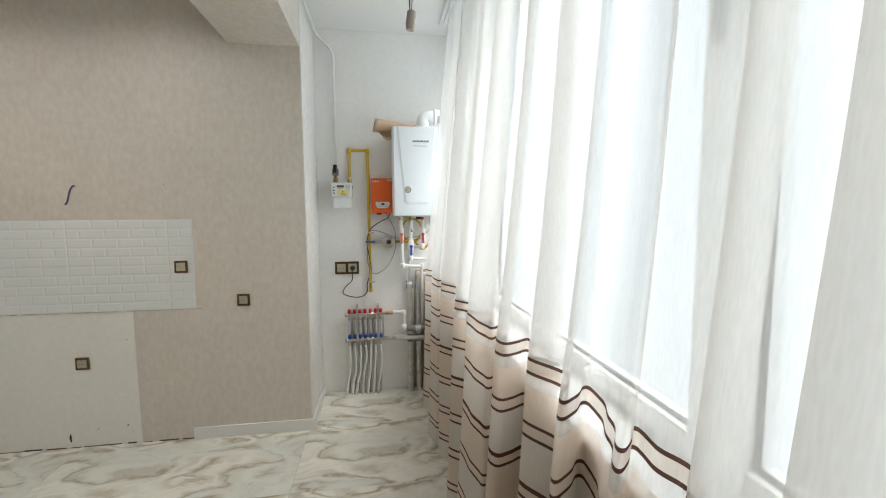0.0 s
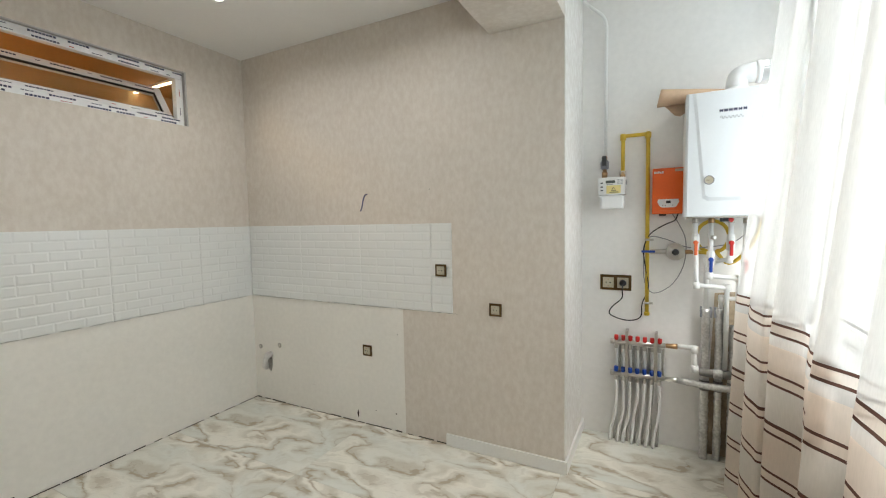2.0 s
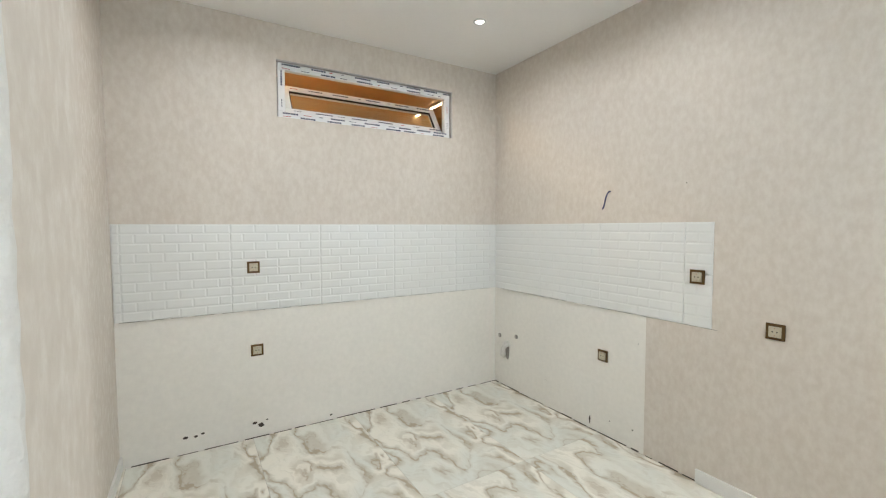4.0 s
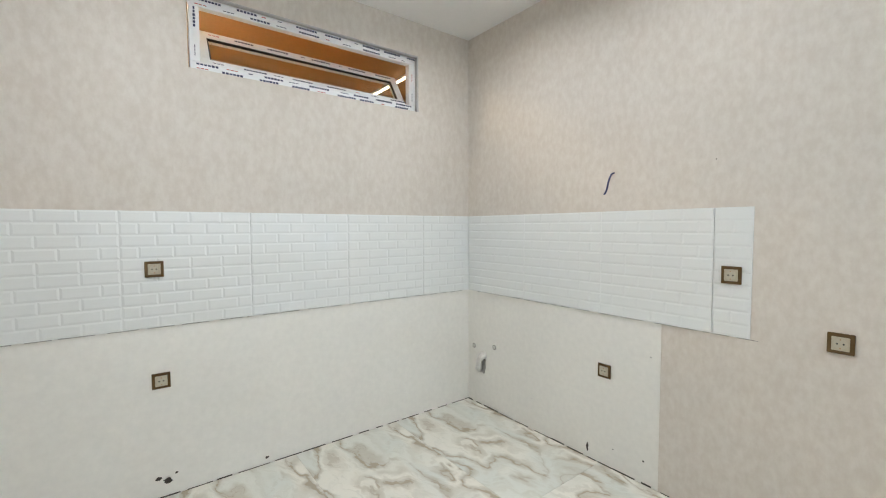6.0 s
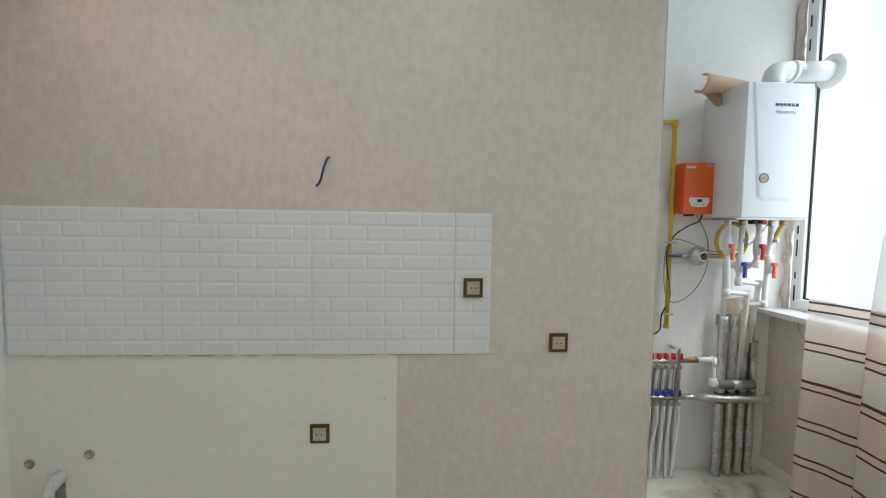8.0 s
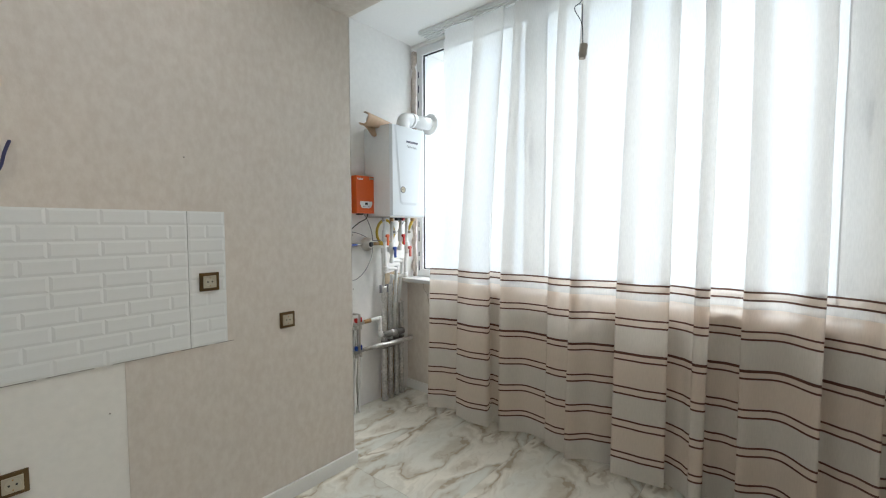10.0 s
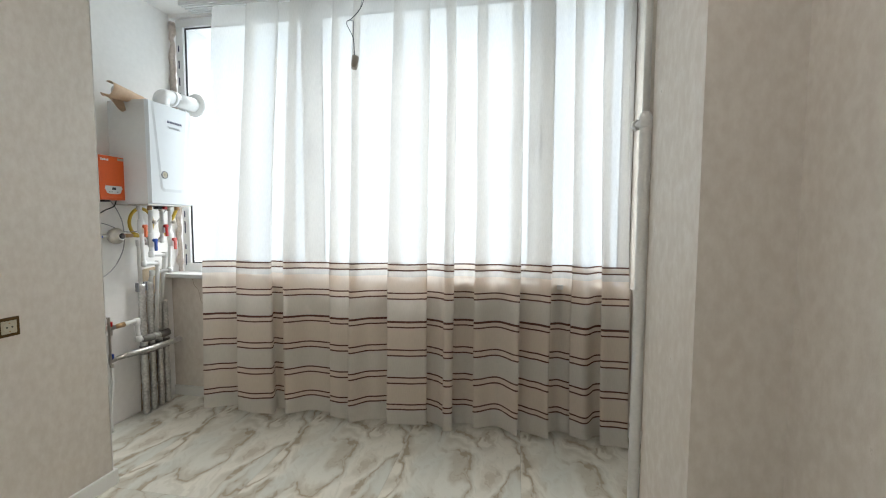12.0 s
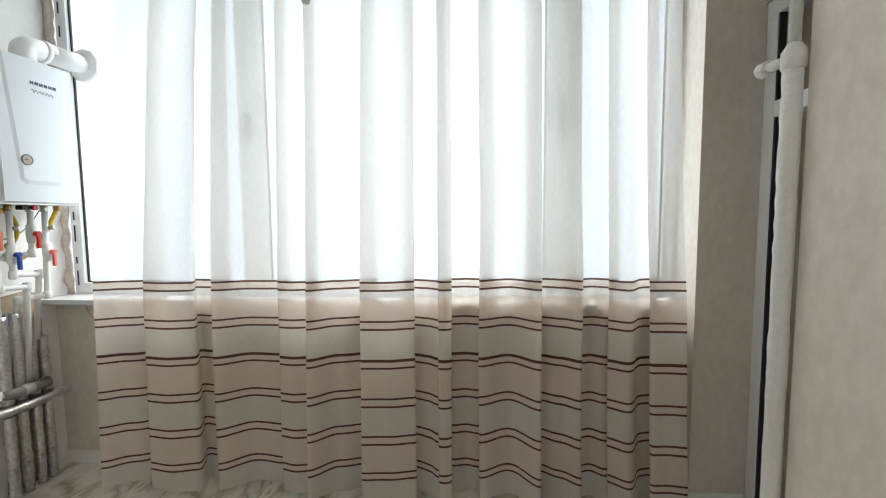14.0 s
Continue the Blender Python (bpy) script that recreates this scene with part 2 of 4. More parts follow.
PLASTIC_SIDE = material("white_casing", (0.74, 0.74, 0.73), 0.4, vary=0.03)
ORANGE = material("orange_casing", (0.78, 0.12, 0.015), 0.35, vary=0.05, scale=70)
CREAM = material("cream_insert", (0.47, 0.425, 0.325), 0.35, vary=0.03)
BRONZE = material("bronze_frame", (0.135, 0.08, 0.03), 0.25, metal=0.4, vary=0.12, scale=120)
BLACK = material("black_plastic", (0.012, 0.012, 0.014), 0.4)
GREYCABLE = material("grey_cable", (0.28, 0.28, 0.29), 0.5)
YELLOW = material("yellow_gas_paint", (0.62, 0.42, 0.035), 0.38, vary=0.12, scale=60, bump=0.1)
BRASS = material("dull_brass", (0.42, 0.27, 0.14), 0.35, metal=0.9, vary=0.15)
STEEL = material("nickel_steel", (0.58, 0.55, 0.51), 0.28, metal=0.95, vary=0.1, scale=60)
FOIL = material("foil_insulation", (0.62, 0.615, 0.60), 0.30, metal=0.8, bump=1.0, scale=75, vary=0.35, big=9)
GREYPIPE = material("rear_grey_pipe", (0.47, 0.45, 0.41), 0.5, vary=0.2, scale=50)
DARKFOAM = material("dark_foam", (0.22, 0.21, 0.20), 0.75, bump=0.4, scale=50, vary=0.25)
PPR = material("white_ppr_pipe", (0.82, 0.82, 0.80), 0.33, vary=0.04, scale=50)
RED = material("red_plastic", (0.52, 0.018, 0.015), 0.35)
BLUE = material("blue_plastic", (0.012, 0.06, 0.34), 0.35)
HOTORANGE = material("orange_red_handle", (0.78, 0.16, 0.05), 0.35)
CORAL = material("coral_handle", (0.72, 0.16, 0.13), 0.4)
PALE_YELLOW = material("pale_yellow_label", (0.78, 0.66, 0.28), 0.5)
DARKINK = material("dark_ink", (0.035, 0.035, 0.045), 0.5)
NAVYINK = material("navy_ink", (0.03, 0.035, 0.09), 0.5)
GREYINK = material("grey_ink", (0.28, 0.29, 0.31), 0.5)
REDINK = material("red_ink", (0.45, 0.03, 0.03), 0.5)
LCD = material("lcd_grey", (0.10, 0.115, 0.10), 0.2)
KRAFT = material("kraft_paper", (0.62, 0.44, 0.30), 0.7, vary=0.1)
PAPERBACK = material("white_paper_back", (0.74, 0.70, 0.66), 0.65, vary=0.06)
MORTAR = material("raw_mortar", (0.47, 0.38, 0.27), 0.95, bump=0.7, scale=45, vary=0.25)
PAINTED = material("lumpy_white_paint", (0.70, 0.69, 0.66), 0.45, bump=0.9, scale=70, vary=0.08)
SILLM = material("grey_white_sill", (0.62, 0.63, 0.63), 0.3, vary=0.05)
# open joints and chips, also the shade painted into the wall hole
DARKLINE = material("dark_gap_dirt_and_shade", (0.07, 0.06, 0.05), 0.95, vary=0.3, scale=60)
CLOTH = curtain_cloth("sheer_voile")
WARM = material("ochre_wall_paint", (0.57, 0.40, 0.23), 0.6, vary=0.08)
WIRE = material("blue_wire", (0.04, 0.045, 0.13), 0.45)


# ---- mesh helpers ----
def bm_box(bm, x0, x1, y0, y1, z0, z1, bevel=0.0, m=None):
    vs = [bm.verts.new((x, y, z)) for x in (x0, x1) for y in (y0, y1) for z in (z0, z1)]
    if m is not None:
        for v in vs:
            v.co = m @ v.co
    fs = [bm.faces.new([vs[k] for k in f]) for f in ((0, 1, 3, 2), (4, 6, 7, 5), (0, 4, 5, 1), (2, 3, 7, 6), (0, 2, 6, 4), (1, 5, 7, 3))]
    if bevel:
        es = list({e for f in fs for e in f.edges})
        bmesh.ops.bevel(bm, geom=es, offset=bevel, segments=2, profile=0.6, affect="EDGES")
    return bm


def box(x0, x1, y0, y1, z0, z1, bevel=0.0, m=None):
    return bm_box(bmesh.new(), min(x0, x1), max(x0, x1), min(y0, y1), max(y0, y1), min(z0, z1), max(z0, z1), bevel, m)


def smooth_path(pts, steps=6):
    """Catmull-Rom through the points."""
    p = [Vector(q) for q in pts]
    p = [2 * p[0] - p[1]] + p + [2 * p[-1] - p[-2]]
    out = []
    for k in range(1, len(p) - 2):
        for s in range(steps):
            u = s / steps
            a, b, c, d = p[k - 1:k + 3]
            out.append(0.5 * ((2 * b) + (c - a) * u + (2 * a - 5 * b + 4 * c - d) * u * u + (3 * b - a - 3 * c + d) * u ** 3))
    out.append(p[-2])
    return out


def bm_tube(bm, pts, r, sides=12, radii=None):
    """A round tube along the points, closed at its ends."""
    pts = [Vector(q) for q in pts]
    rings, up = [], None
    for k, q in enumerate(pts):
        d = (pts[min(k + 1, len(pts) - 1)] - pts[max(k - 1, 0)]).normalized()
        if up is None:
            up = d.orthogonal().normalized()
        up = (up - d * up.dot(d)).normalized()
        w = d.cross(up)
        rr = radii[k] if radii else r
        rings.append([bm.verts.new(q + rr * (math.cos(a) * up + math.sin(a) * w)) for a in [2 * math.pi * j / sides for j in range(sides)]])
    for a, b in zip(rings, rings[1:]):
        for j in range(sides):
            f = bm.faces.new((a[j], a[(j + 1) % sides], b[(j + 1) % sides], b[j]))
            f.smooth = True
    bm.faces.new(rings[0][::-1])
    bm.faces.new(rings[-1])
    return bm


def tube(pts, r, sides=12, radii=None, smooth=0):
    return bm_tube(bmesh.new(), smooth_path(pts, smooth) if smooth else pts, r, sides, radii)


def rounded(pts, bend=0.03, steps=5):
    """Straight runs with rounded corners."""
    p = [Vector(q) for q in pts]
    out = [p[0]]
    for a, b, c in zip(p, p[1:], p[2:]):
        u, v = (a - b).normalized(), (c - b).normalized()
        k = min(bend, (a - b).length / 2, (c - b).length / 2)
        s, e = b + u * k, b + v * k
        for j in range(steps + 1):
            w = j / steps
            out.append((1 - w) ** 2 * s + 2 * w * (1 - w) * b + w * w * e)
    out.append(p[-1])
    return out


def lathe(profile, m, sides=24):
    """Turns (radius, height) pairs round local z, placed by m."""
    bm = bmesh.new()
    rings = [[bm.verts.new(m @ Vector((r * math.cos(2 * math.pi * j / sides), r * math.sin(2 * math.pi * j / sides), h))) for j in range(sides)] for r, h in profile]
    for a, b in zip(rings, rings[1:]):
        for j in range(sides):
            f = bm.faces.new((a[j], a[(j + 1) % sides], b[(j + 1) % sides], b[j]))
            f.smooth = True
    bm.faces.new(rings[0][::-1])
    bm.faces.new(rings[-1])
    return bm


def prism(outline, y0, y1):
    """An outline in x, z pushed from y0 to y1."""
    bm = bmesh.new()
    a = [bm.verts.new((x, y0, z)) for x, z in outline]
    b = [bm.verts.new((x, y1, z)) for x, z in outline]
    bm.faces.new(a)
    bm.faces.new(b[::-1])
    for k in range(len(a)):
        bm.faces.new((a[k], b[k], b[(k + 1) % len(a)], a[(k + 1) % len(a)]))
    return bm


def mesh_of(name, bm, mat):
    bmesh.ops.recalc_face_normals(bm, faces=bm.faces)
    me = bpy.data.meshes.new(name)
    bm.to_mesh(me)
    bm.free()
    me.materials.append(mat)
    return me


def part(name, bm, mat, parent=None, label=""):
    ob = new(name, mesh_of(name, bm, mat))
    ob.parent = parent
    return tagged(ob, label)


def structure(name, bm, mat, label="", category="wall"):
    return tagged(part(name, bm, mat), label, category, kind="structure")


def thing(name, label, category, at=(0, 0, 0), group=""):
    ob = new(name)
    ob.empty_display_size = 0.05
    ob.location = at
    return tagged(ob, label, category, group)


def joined(*bms):
    """Several meshes in one."""
    me = bpy.data.meshes.new("tmp")
    out = bmesh.new()
    for b in bms:
        b.to_mesh(me)
        b.free()
        out.from_mesh(me)
    bpy.data.meshes.remove(me)
    return out


# ---- structure ----
structure("wall_north", joined(box(XA - 0.12, 0.0, 0, 0.75, 0, 3.15)), PLASTER, "kitchen wall of bare cream putty behind the tiles")
structure("wallpaper_north", joined(box(XA + 0.003, -0.003, -0.003, -0.0005, 1.512, ZK), box(-1.117, -0.003, -0.003, -0.0005, 0, 0.912),
          box(-0.725, -0.003, -0.003, -0.0005, 0.912, 1.512)), PAPER, "beige mottled vinyl wallpaper on the kitchen wall", "wallpaper")
structure("wallpaper_return", box(0.0005, 0.003, -0.003, YB, 0, ZBAL), PAPER_WHITE, "pale wallpaper on the end of the kitchen wall", "wallpaper")
# tiled wall with the opening of the high inner window
HY0, HY1, HZ0, HZ1 = -1.942, -0.483, 2.272, 2.672
structure("wall_west", joined(box(XA - 0.14, XA, YS - 0.12, 0, 0, HZ0), box(XA - 0.14, XA, YS - 0.12, 0, HZ1, 3.15),
          box(XA - 0.14, XA, YS - 0.12, HY0, HZ0, HZ1), box(XA - 0.14, XA, HY1, 0, HZ0, HZ1)), PLASTER, "kitchen wall of bare cream putty below the tiles")
structure("wallpaper_west", joined(box(XA + 0.0005, XA + 0.003, YS, -0.003, 1.512, HZ0), box(XA + 0.0005, XA + 0.003, YS, -0.003, HZ1, ZK),
          box(XA + 0.0005, XA + 0.003, YS, HY0, HZ0, HZ1), box(XA + 0.0005, XA + 0.003, HY1, -0.003, HZ0, HZ1)), PAPER, "beige wallpaper round the high inner window", "wallpaper")
structure("wall_south", box(XA - 0.14, -0.46, YS - 0.12, YS, 0, 3.15), PAPER, "beige wallpapered kitchen wall")
structure("wall_stub", box(-0.46, 0.013, -3.75, -2.642, 0, 3.15), PAPER, "wallpapered wall stub opposite the boiler corner")
structure("beam", box(-0.448, 0.0, -2.642, 0, ZBEAM, 3.15), PAPER, "wallpapered ceiling beam between kitchen and balcony", "beam")
structure("ceiling_kitchen", box(XA - 0.14, -0.448, YS - 0.12, 0, ZK, 3.15), CEIL, "smooth white kitchen ceiling", "ceiling")
structure("ceiling_balcony", box(0.0, 1.6, -3.75, 0.75, ZBAL, 3.15), CEIL, "white balcony ceiling", "ceiling")
structure("wall_boiler", box(0.0, 1.6, YB, 0.75, 0, ZBAL), WHITE_WALL, "white puttied wall behind the boiler")
structure("parapet", box(XW, 1.34, -2.87, YB, 0, 0.965), PAPER, "low wallpapered parapet wall under the window")
structure("pilaster", joined(box(0.955, 1.34, -3.75, -2.865, 0, ZBAL)), PAPER, "wallpapered wall pier beside the curtain")
structure("lintel", box(XF - 0.02, 1.34, -2.865, YB, 2.995, ZBAL), WHITE_WALL, "narrow white lintel over the window")
structure("wall_back", box(0.013, 0.955, -3.75, -3.68, 0, ZBAL), WARM, "wall of the room behind the glazed door")

# skirting boards
def skirting(name, x0, x1, y0, y1):
    return structure(name, box(x0, x1, y0, y1, 0.0, 0.08, 0.003), SKIRT, "white painted skirting board", "skirting")


skirting("baseboard", -0.786, 0.018, -0.018, -0.0035)
skirting("baseboard", 0.0035, 0.018, -0.0035, YB)
skirting("baseboard", XW - 0.015, XW, -2.85, YB)
skirting("baseboard", 0.94, XW - 0.015, -2.865, -2.85)
skirting("baseboard", 0.94, 0.955, -3.12, -2.865)
skirting("baseboard", -0.475, 0.013, -2.642, -2.627)
skirting("baseboard", -0.475, -0.46, YS + 0.015, -2.642)
skirting("baseboard", XA, -0.475, YS, YS + 0.015)

# ---- high inner window and the lit room behind it ----
structure("inner_room", joined(box(-4.6, -4.5, -3.2, 0.9, 1.2, 3.3), box(-4.5, XA - 0.14, 0.8, 0.9, 1.2, 3.3), box(-4.5, XA - 0.14, -3.2, -3.1, 1.2, 3.3),
          box(-4.5, XA - 0.14, -3.1, 0.8, 1.2, 1.3), box(-4.5, XA - 0.14, -3.1, 0.8, 2.98, 3.1)), WARM, "ochre room seen through the high window", "room")
structure("wall_inner_back", joined(box(XA - 0.16, XA - 0.142, -3.1, 0.8, 1.3, HZ0), box(XA - 0.16, XA - 0.142, -3.1, 0.8, HZ1, 2.98)), WARM, "ochre back of the kitchen wall")
strip = thing("ceiling_light_strip", "thin warm light strip under the inner room's ceiling", "lamp", (-3.6, 0.1, 2.955))
part("diffuser", box(-1.0, 0.9, -0.012, 0.012, -0.01, 0.0, 0.002), glow("warm_strip_glow", (1.0, 0.80, 0.5), 6.0), strip)
part("housing", box(-1.0, 0.9, -0.02, 0.02, 0.0, 0.025, 0.003), PVC, strip)
chand = thing("ceiling_lamp", "warm glowing ceiling lamp in the inner room", "lamp", (-3.35, -2.12, 2.98))
part("canopy", lathe([(0.02, 0.0), (0.11, -0.01), (0.13, -0.035)], Matrix(), 28), BRASS, chand)
part("shade", lathe([(0.13, -0.036), (0.15, -0.07), (0.10, -0.11), (0.01, -0.125)], Matrix(), 28), glow("warm_lamp_glow", (1.0, 0.76, 0.46), 40.0), chand)

win2 = thing("window_1", "narrow tilted white plastic window with printed film left on", "window", (XA - 0.03, 0, 0))


def printed_marks(bm_axis, a0, a1, b, normal_x, parent, seed, flip=False):
    """Printed film: short dark and red bars along a frame bar."""
    rnd = random.Random(seed)
    a, dark, red = a0 + 0.03, bmesh.new(), bmesh.new()
    nr = 0
    while a < a1 - 0.06:
        ln = rnd.choice((0.03, 0.06, 0.11, 0.13))
        h = 0.012 if ln > 0.1 else 0.005
        tgt = red if rnd.random() < 0.25 and ln < 0.1 else dark
        nr += tgt is red
        n = max(1, int(ln / 0.016))
        for k in range(n):
            w0, w1 = a + k * ln / n, a + (k + 0.78) * ln / n
            hh = h * rnd.uniform(0.7, 1.0)
            if bm_axis == "y":
                bm_box(tgt, normal_x, normal_x + 0.0012, w0, w1, b - hh / 2, b + hh / 2)
            else:
                bm_box(tgt, normal_x, normal_x + 0.0012, b - hh / 2, b + hh / 2, w0, w1)
        a += ln + rnd.uniform(0.02, 0.10)
    part("print", dark, NAVYINK, parent, "dark printed film marks")
    if nr:
        part("print", red, REDINK, parent, "red printed film marks")
    else:
        red.free()


FW = 0.05
fx0, fx1 = -0.05, 0.0
for nm, b4 in (("frame_bar", (HY0 + 0.012, HY1 - 0.012, HZ0 + 0.004, HZ0 + FW)), ("frame_bar", (HY0 + 0.012, HY1 - 0.012, HZ1 - FW - 0.008, HZ1 - 0.008)),
               ("frame_post", (HY0 + 0.012, HY0 + 0.012 + FW, HZ0 + FW, HZ1 - FW - 0.008)), ("frame_post", (HY1 - 0.012 - FW, HY1 - 0.012, HZ0 + FW, HZ1 - FW - 0.008))):
    p = part(nm, box(fx0, fx1, b4[0], b4[1], b4[2], b4[3], 0.004), PVC, win2)
    if nm == "frame_bar":
        printed_marks("y", b4[0], b4[1], b4[2] + 0.012, fx1, p, b4[2])
        printed_marks("y", b4[0], b4[1], b4[3] - 0.012, fx1, p, b4[3] + 1)
    else:
        printed_marks("z", b4[2], b4[3], (b4[0] + b4[1]) / 2, fx1, p, b4[0])
# sash, hinged below, its head leaning into the other room
SH = 0.29
sash = part("sash", joined(box(-0.045, 0, HY0 + 0.068, HY1 - 0.068, 0, 0.05, 0.004), box(-0.045, 0, HY0 + 0.068, HY1 - 0.068, SH - 0.05, SH, 0.004),
            box(-0.045, 0, HY0 + 0.068, HY0 + 0.118, 0.05, SH - 0.05, 0.004), box(-0.045, 0, HY1 - 0.118, HY1 - 0.068, 0.05, SH - 0.05, 0.004)), PVC, win2, "open tilted sash")
sash.matrix_basis = pose(-0.035, 0, HZ0 + FW + 0.004, 0, -33, 0)
part("gasket", joined(box(-0.02, -0.006, HY0 + 0.118, HY1 - 0.118, 0.05, 0.057), box(-0.02, -0.006, HY0 + 0.118, HY1 - 0.118, SH - 0.057, SH - 0.05),
     box(-0.02, -0.006, HY0 + 0.118, HY0 + 0.125, 0.057, SH - 0.057), box(-0.02, -0.006, HY1 - 0.125, HY1 - 0.118, 0.057, SH - 0.057)), GASKET, sash)
part("pane", box(-0.018, -0.012, HY0 + 0.12, HY1 - 0.12, 0.052, SH - 0.052), GLASS, sash)
printed_marks("y", HY0 + 0.1, HY1 - 0.1, 0.025, 0.0, sash, 21)
printed_marks("y", HY0 + 0.1, HY1 - 0.1, SH - 0.025, 0.0, sash, 22)
structure("window_reveal", joined(box(XA - 0.028, XA + 0.001, HY1 - 0.011, HY1 - 0.0005, HZ0, HZ1), box(XA - 0.028, XA + 0.001, HY0, HY1, HZ1 - 0.0075, HZ1 - 0.0005)), PVC_SIDE, "raw grey reveal of the high window", "trim")

# ---- balcony window ----
win = thing("window_2", "wide white plastic balcony window in three bays", "window", (0, 0, 0))
WY0, WY1, WZ0, WZ1 = -2.86, 0.565, 1.0, 2.99
MULL = [-2.27, -0.575]
for y0, y1, z0, z1 in ((WY0, WY1, WZ0, WZ0 + 0.065), (WY0, WY1, WZ1 - 0.065, WZ1), (WY0, WY0 + 0.065, WZ0 + 0.065, WZ1 - 0.065), (WY1 - 0.065, WY1, WZ0 + 0.065, WZ1 - 0.065)):
    part("frame_bar", box(XF, XF + 0.07, y0, y1, z0, z1, 0.005), PVC, win)
for y in MULL:
    mu = part("mullion", box(XF, XF + 0.07, y - 0.075, y + 0.075, WZ0 + 0.065, WZ1 - 0.065, 0.005), PVC, win)
    part("window_handle", joined(box(XF - 0.03, XF - 0.001, y - 0.012, y + 0.012, 1.98, 2.01, 0.004), box(XF - 0.045, XF - 0.028, y - 0.012, y + 0.012, 1.87, 2.01, 0.005)), GREYINK, mu, "grey window handle")
edges = [WY0 + 0.065, MULL[0] - 0.075, MULL[0] + 0.075, MULL[1] - 0.075, MULL[1] + 0.075, WY1 - 0.065]
for a, b in zip(edges[::2], edges[1::2]):
    pane = part("pane", box(XF + 0.03, XF + 0.036, a, b, WZ0 + 0.065, WZ1 - 0.065), GLASS, win)
    pane.visible_shadow = False
    z0, z1 = WZ0 + 0.065, WZ1 - 0.065
    part("gasket", joined(box(XF + 0.02, XF + 0.03, a, a + 0.008, z0, z1), box(XF + 0.02, XF + 0.03, b - 0.008, b, z0, z1),
         box(XF + 0.02, XF + 0.03, a + 0.008, b - 0.008, z0, z0 + 0.008), box(XF + 0.02, XF + 0.03, a + 0.008, b - 0.008, z1 - 0.008, z1)), GASKET, win)
sill = tagged(part("window_sill", box(0.995, XF + 0.02, -2.77, YB - 0.002, 0.966, 0.998, 0.006), SILLM), "grey-white window sill on the parapet", "sill", kind="structure")
rnd = random.Random(4)
foam = [(XF - 0.012 + rnd.uniform(-0.004, 0.004), 0.586 + rnd.uniform(-0.008, 0.008), 1.0 + k * 0.04) for k in range(50)]
structure("foam_strip", tube(foam, 0.02, 8, [0.014 + rnd.uniform(0, 0.012) for _ in foam]), material("rough_foam_seam", (0.58, 0.50, 0.45), 0.95, bump=1.0, scale=60, vary=0.25), "rough foam seam between window frame and wall", "trim")
structure("film_marks", joined(*[box(XF - 0.0015, XF - 0.0005, 0.535, 0.545, 1.05 + k * 0.13, 1.05 + k * 0.13 + random.Random(k).uniform(0.03, 0.1)) for k in range(14)]), NAVYINK, "printed protective film on the window frame", "trim")

tagged(part("backdrop", box(7.0, 7.1, -22, 20, -12, 16), glow("overcast_sky_glow", (0.925, 0.965, 1.0), 0.82)), "plain white overcast sky outside the window", "sky", kind="structure")

# ---- glazed door in the recess ----
door = thing("door_1", "white plastic glazed door with dark glass", "door", (0, 0, 0))
for x0, x1, z0, z1 in ((0.015, 0.953, 0.0, 0.07), (0.015, 0.953, 2.3, 2.37), (0.015, 0.08, 0.07, 2.3), (0.885, 0.953, 0.07, 2.3), (0.08, 0.885, 1.86, 1.93)):
    part("frame_bar", box(x0, x1, -3.19, -3.125, z0, z1, 0.005), PVC, door)
part("pane", box(0.08, 0.885, -3.165, -3.158, 0.07, 1.86), GLASS, door)
part("pane", box(0.08, 0.885, -3.165, -3.158, 1.93, 2.3), GLASS, door)
part("gasket", joined(box(0.875, 0.885, -3.157, -3.13, 0.07, 1.86), box(0.875, 0.885, -3.157, -3.13, 1.93, 2.3)), GASKET, door)
structure("wall_over_door", box(0.013, 0.955, -3.2, -3.115, 2.37, ZBAL), PAPER, "wallpapered wall over the glazed door")

# ---- heating riser beside the stub ----
riser = thing("heating_riser", "thickly white-painted heating pipe with a valve", "pipe", (0.038, -2.622, 0))
rnd = random.Random(8)
zs = [k * 0.03 for k in range(61)]
part("lower_pipe", tube([(rnd.uniform(-.001, .001), 0, z) for z in zs], 0.0225, 16, [0.0225 + rnd.uniform(-0.0012, 0.0012) for _ in zs]), PAINTED, riser)
part("upper_pipe", tube([(0, 0, 1.84), (0, 0, ZBAL)], 0.014, 14), PAINTED, riser)
part("valve_body", joined(lathe([(0.018, 0), (0.027, 0.01), (0.027, 0.05), (0.015, 0.07)], pose(0, 0, 1.79), 8), tube([(0, 0, 1.825), (0.075, 0.012, 1.825)], 0.013, 10), lathe([(0.018, 0), (0.021, 0.004), (0.021, 0.03), (0.015, 0.034)], pose(0.07, 0.012, 1.825, 0, 90, 0), 8)), PAINTED, riser)

# ---- curtain ----
rail = thing("curtain_rail", "white three-track ceiling curtain rail", "curtain rail", (0, 0, 0))
part("track", joined(box(0.985, 1.125, -2.86, 0.37, ZBAL - 0.016, ZBAL - 0.001, 0.002), *[box(x, x + 0.006, -2.86, 0.37, ZBAL - 0.028, ZBAL - 0.016) for x in (0.99, 1.02, 1.055, 1.085, 1.115)]), PVC, rail)
curtain = thing("curtain", "floor-length sheer white curtain with beige bands and brown stripes", "curtain", (0, 0, 0))
FOLDS = [0.120, -0.141, -0.406, -0.496, -0.824, -0.981, -1.262, -1.53, -1.64, -1.706, -1.836, -2.137, -2.335, -2.462, -2.635, -2.805]
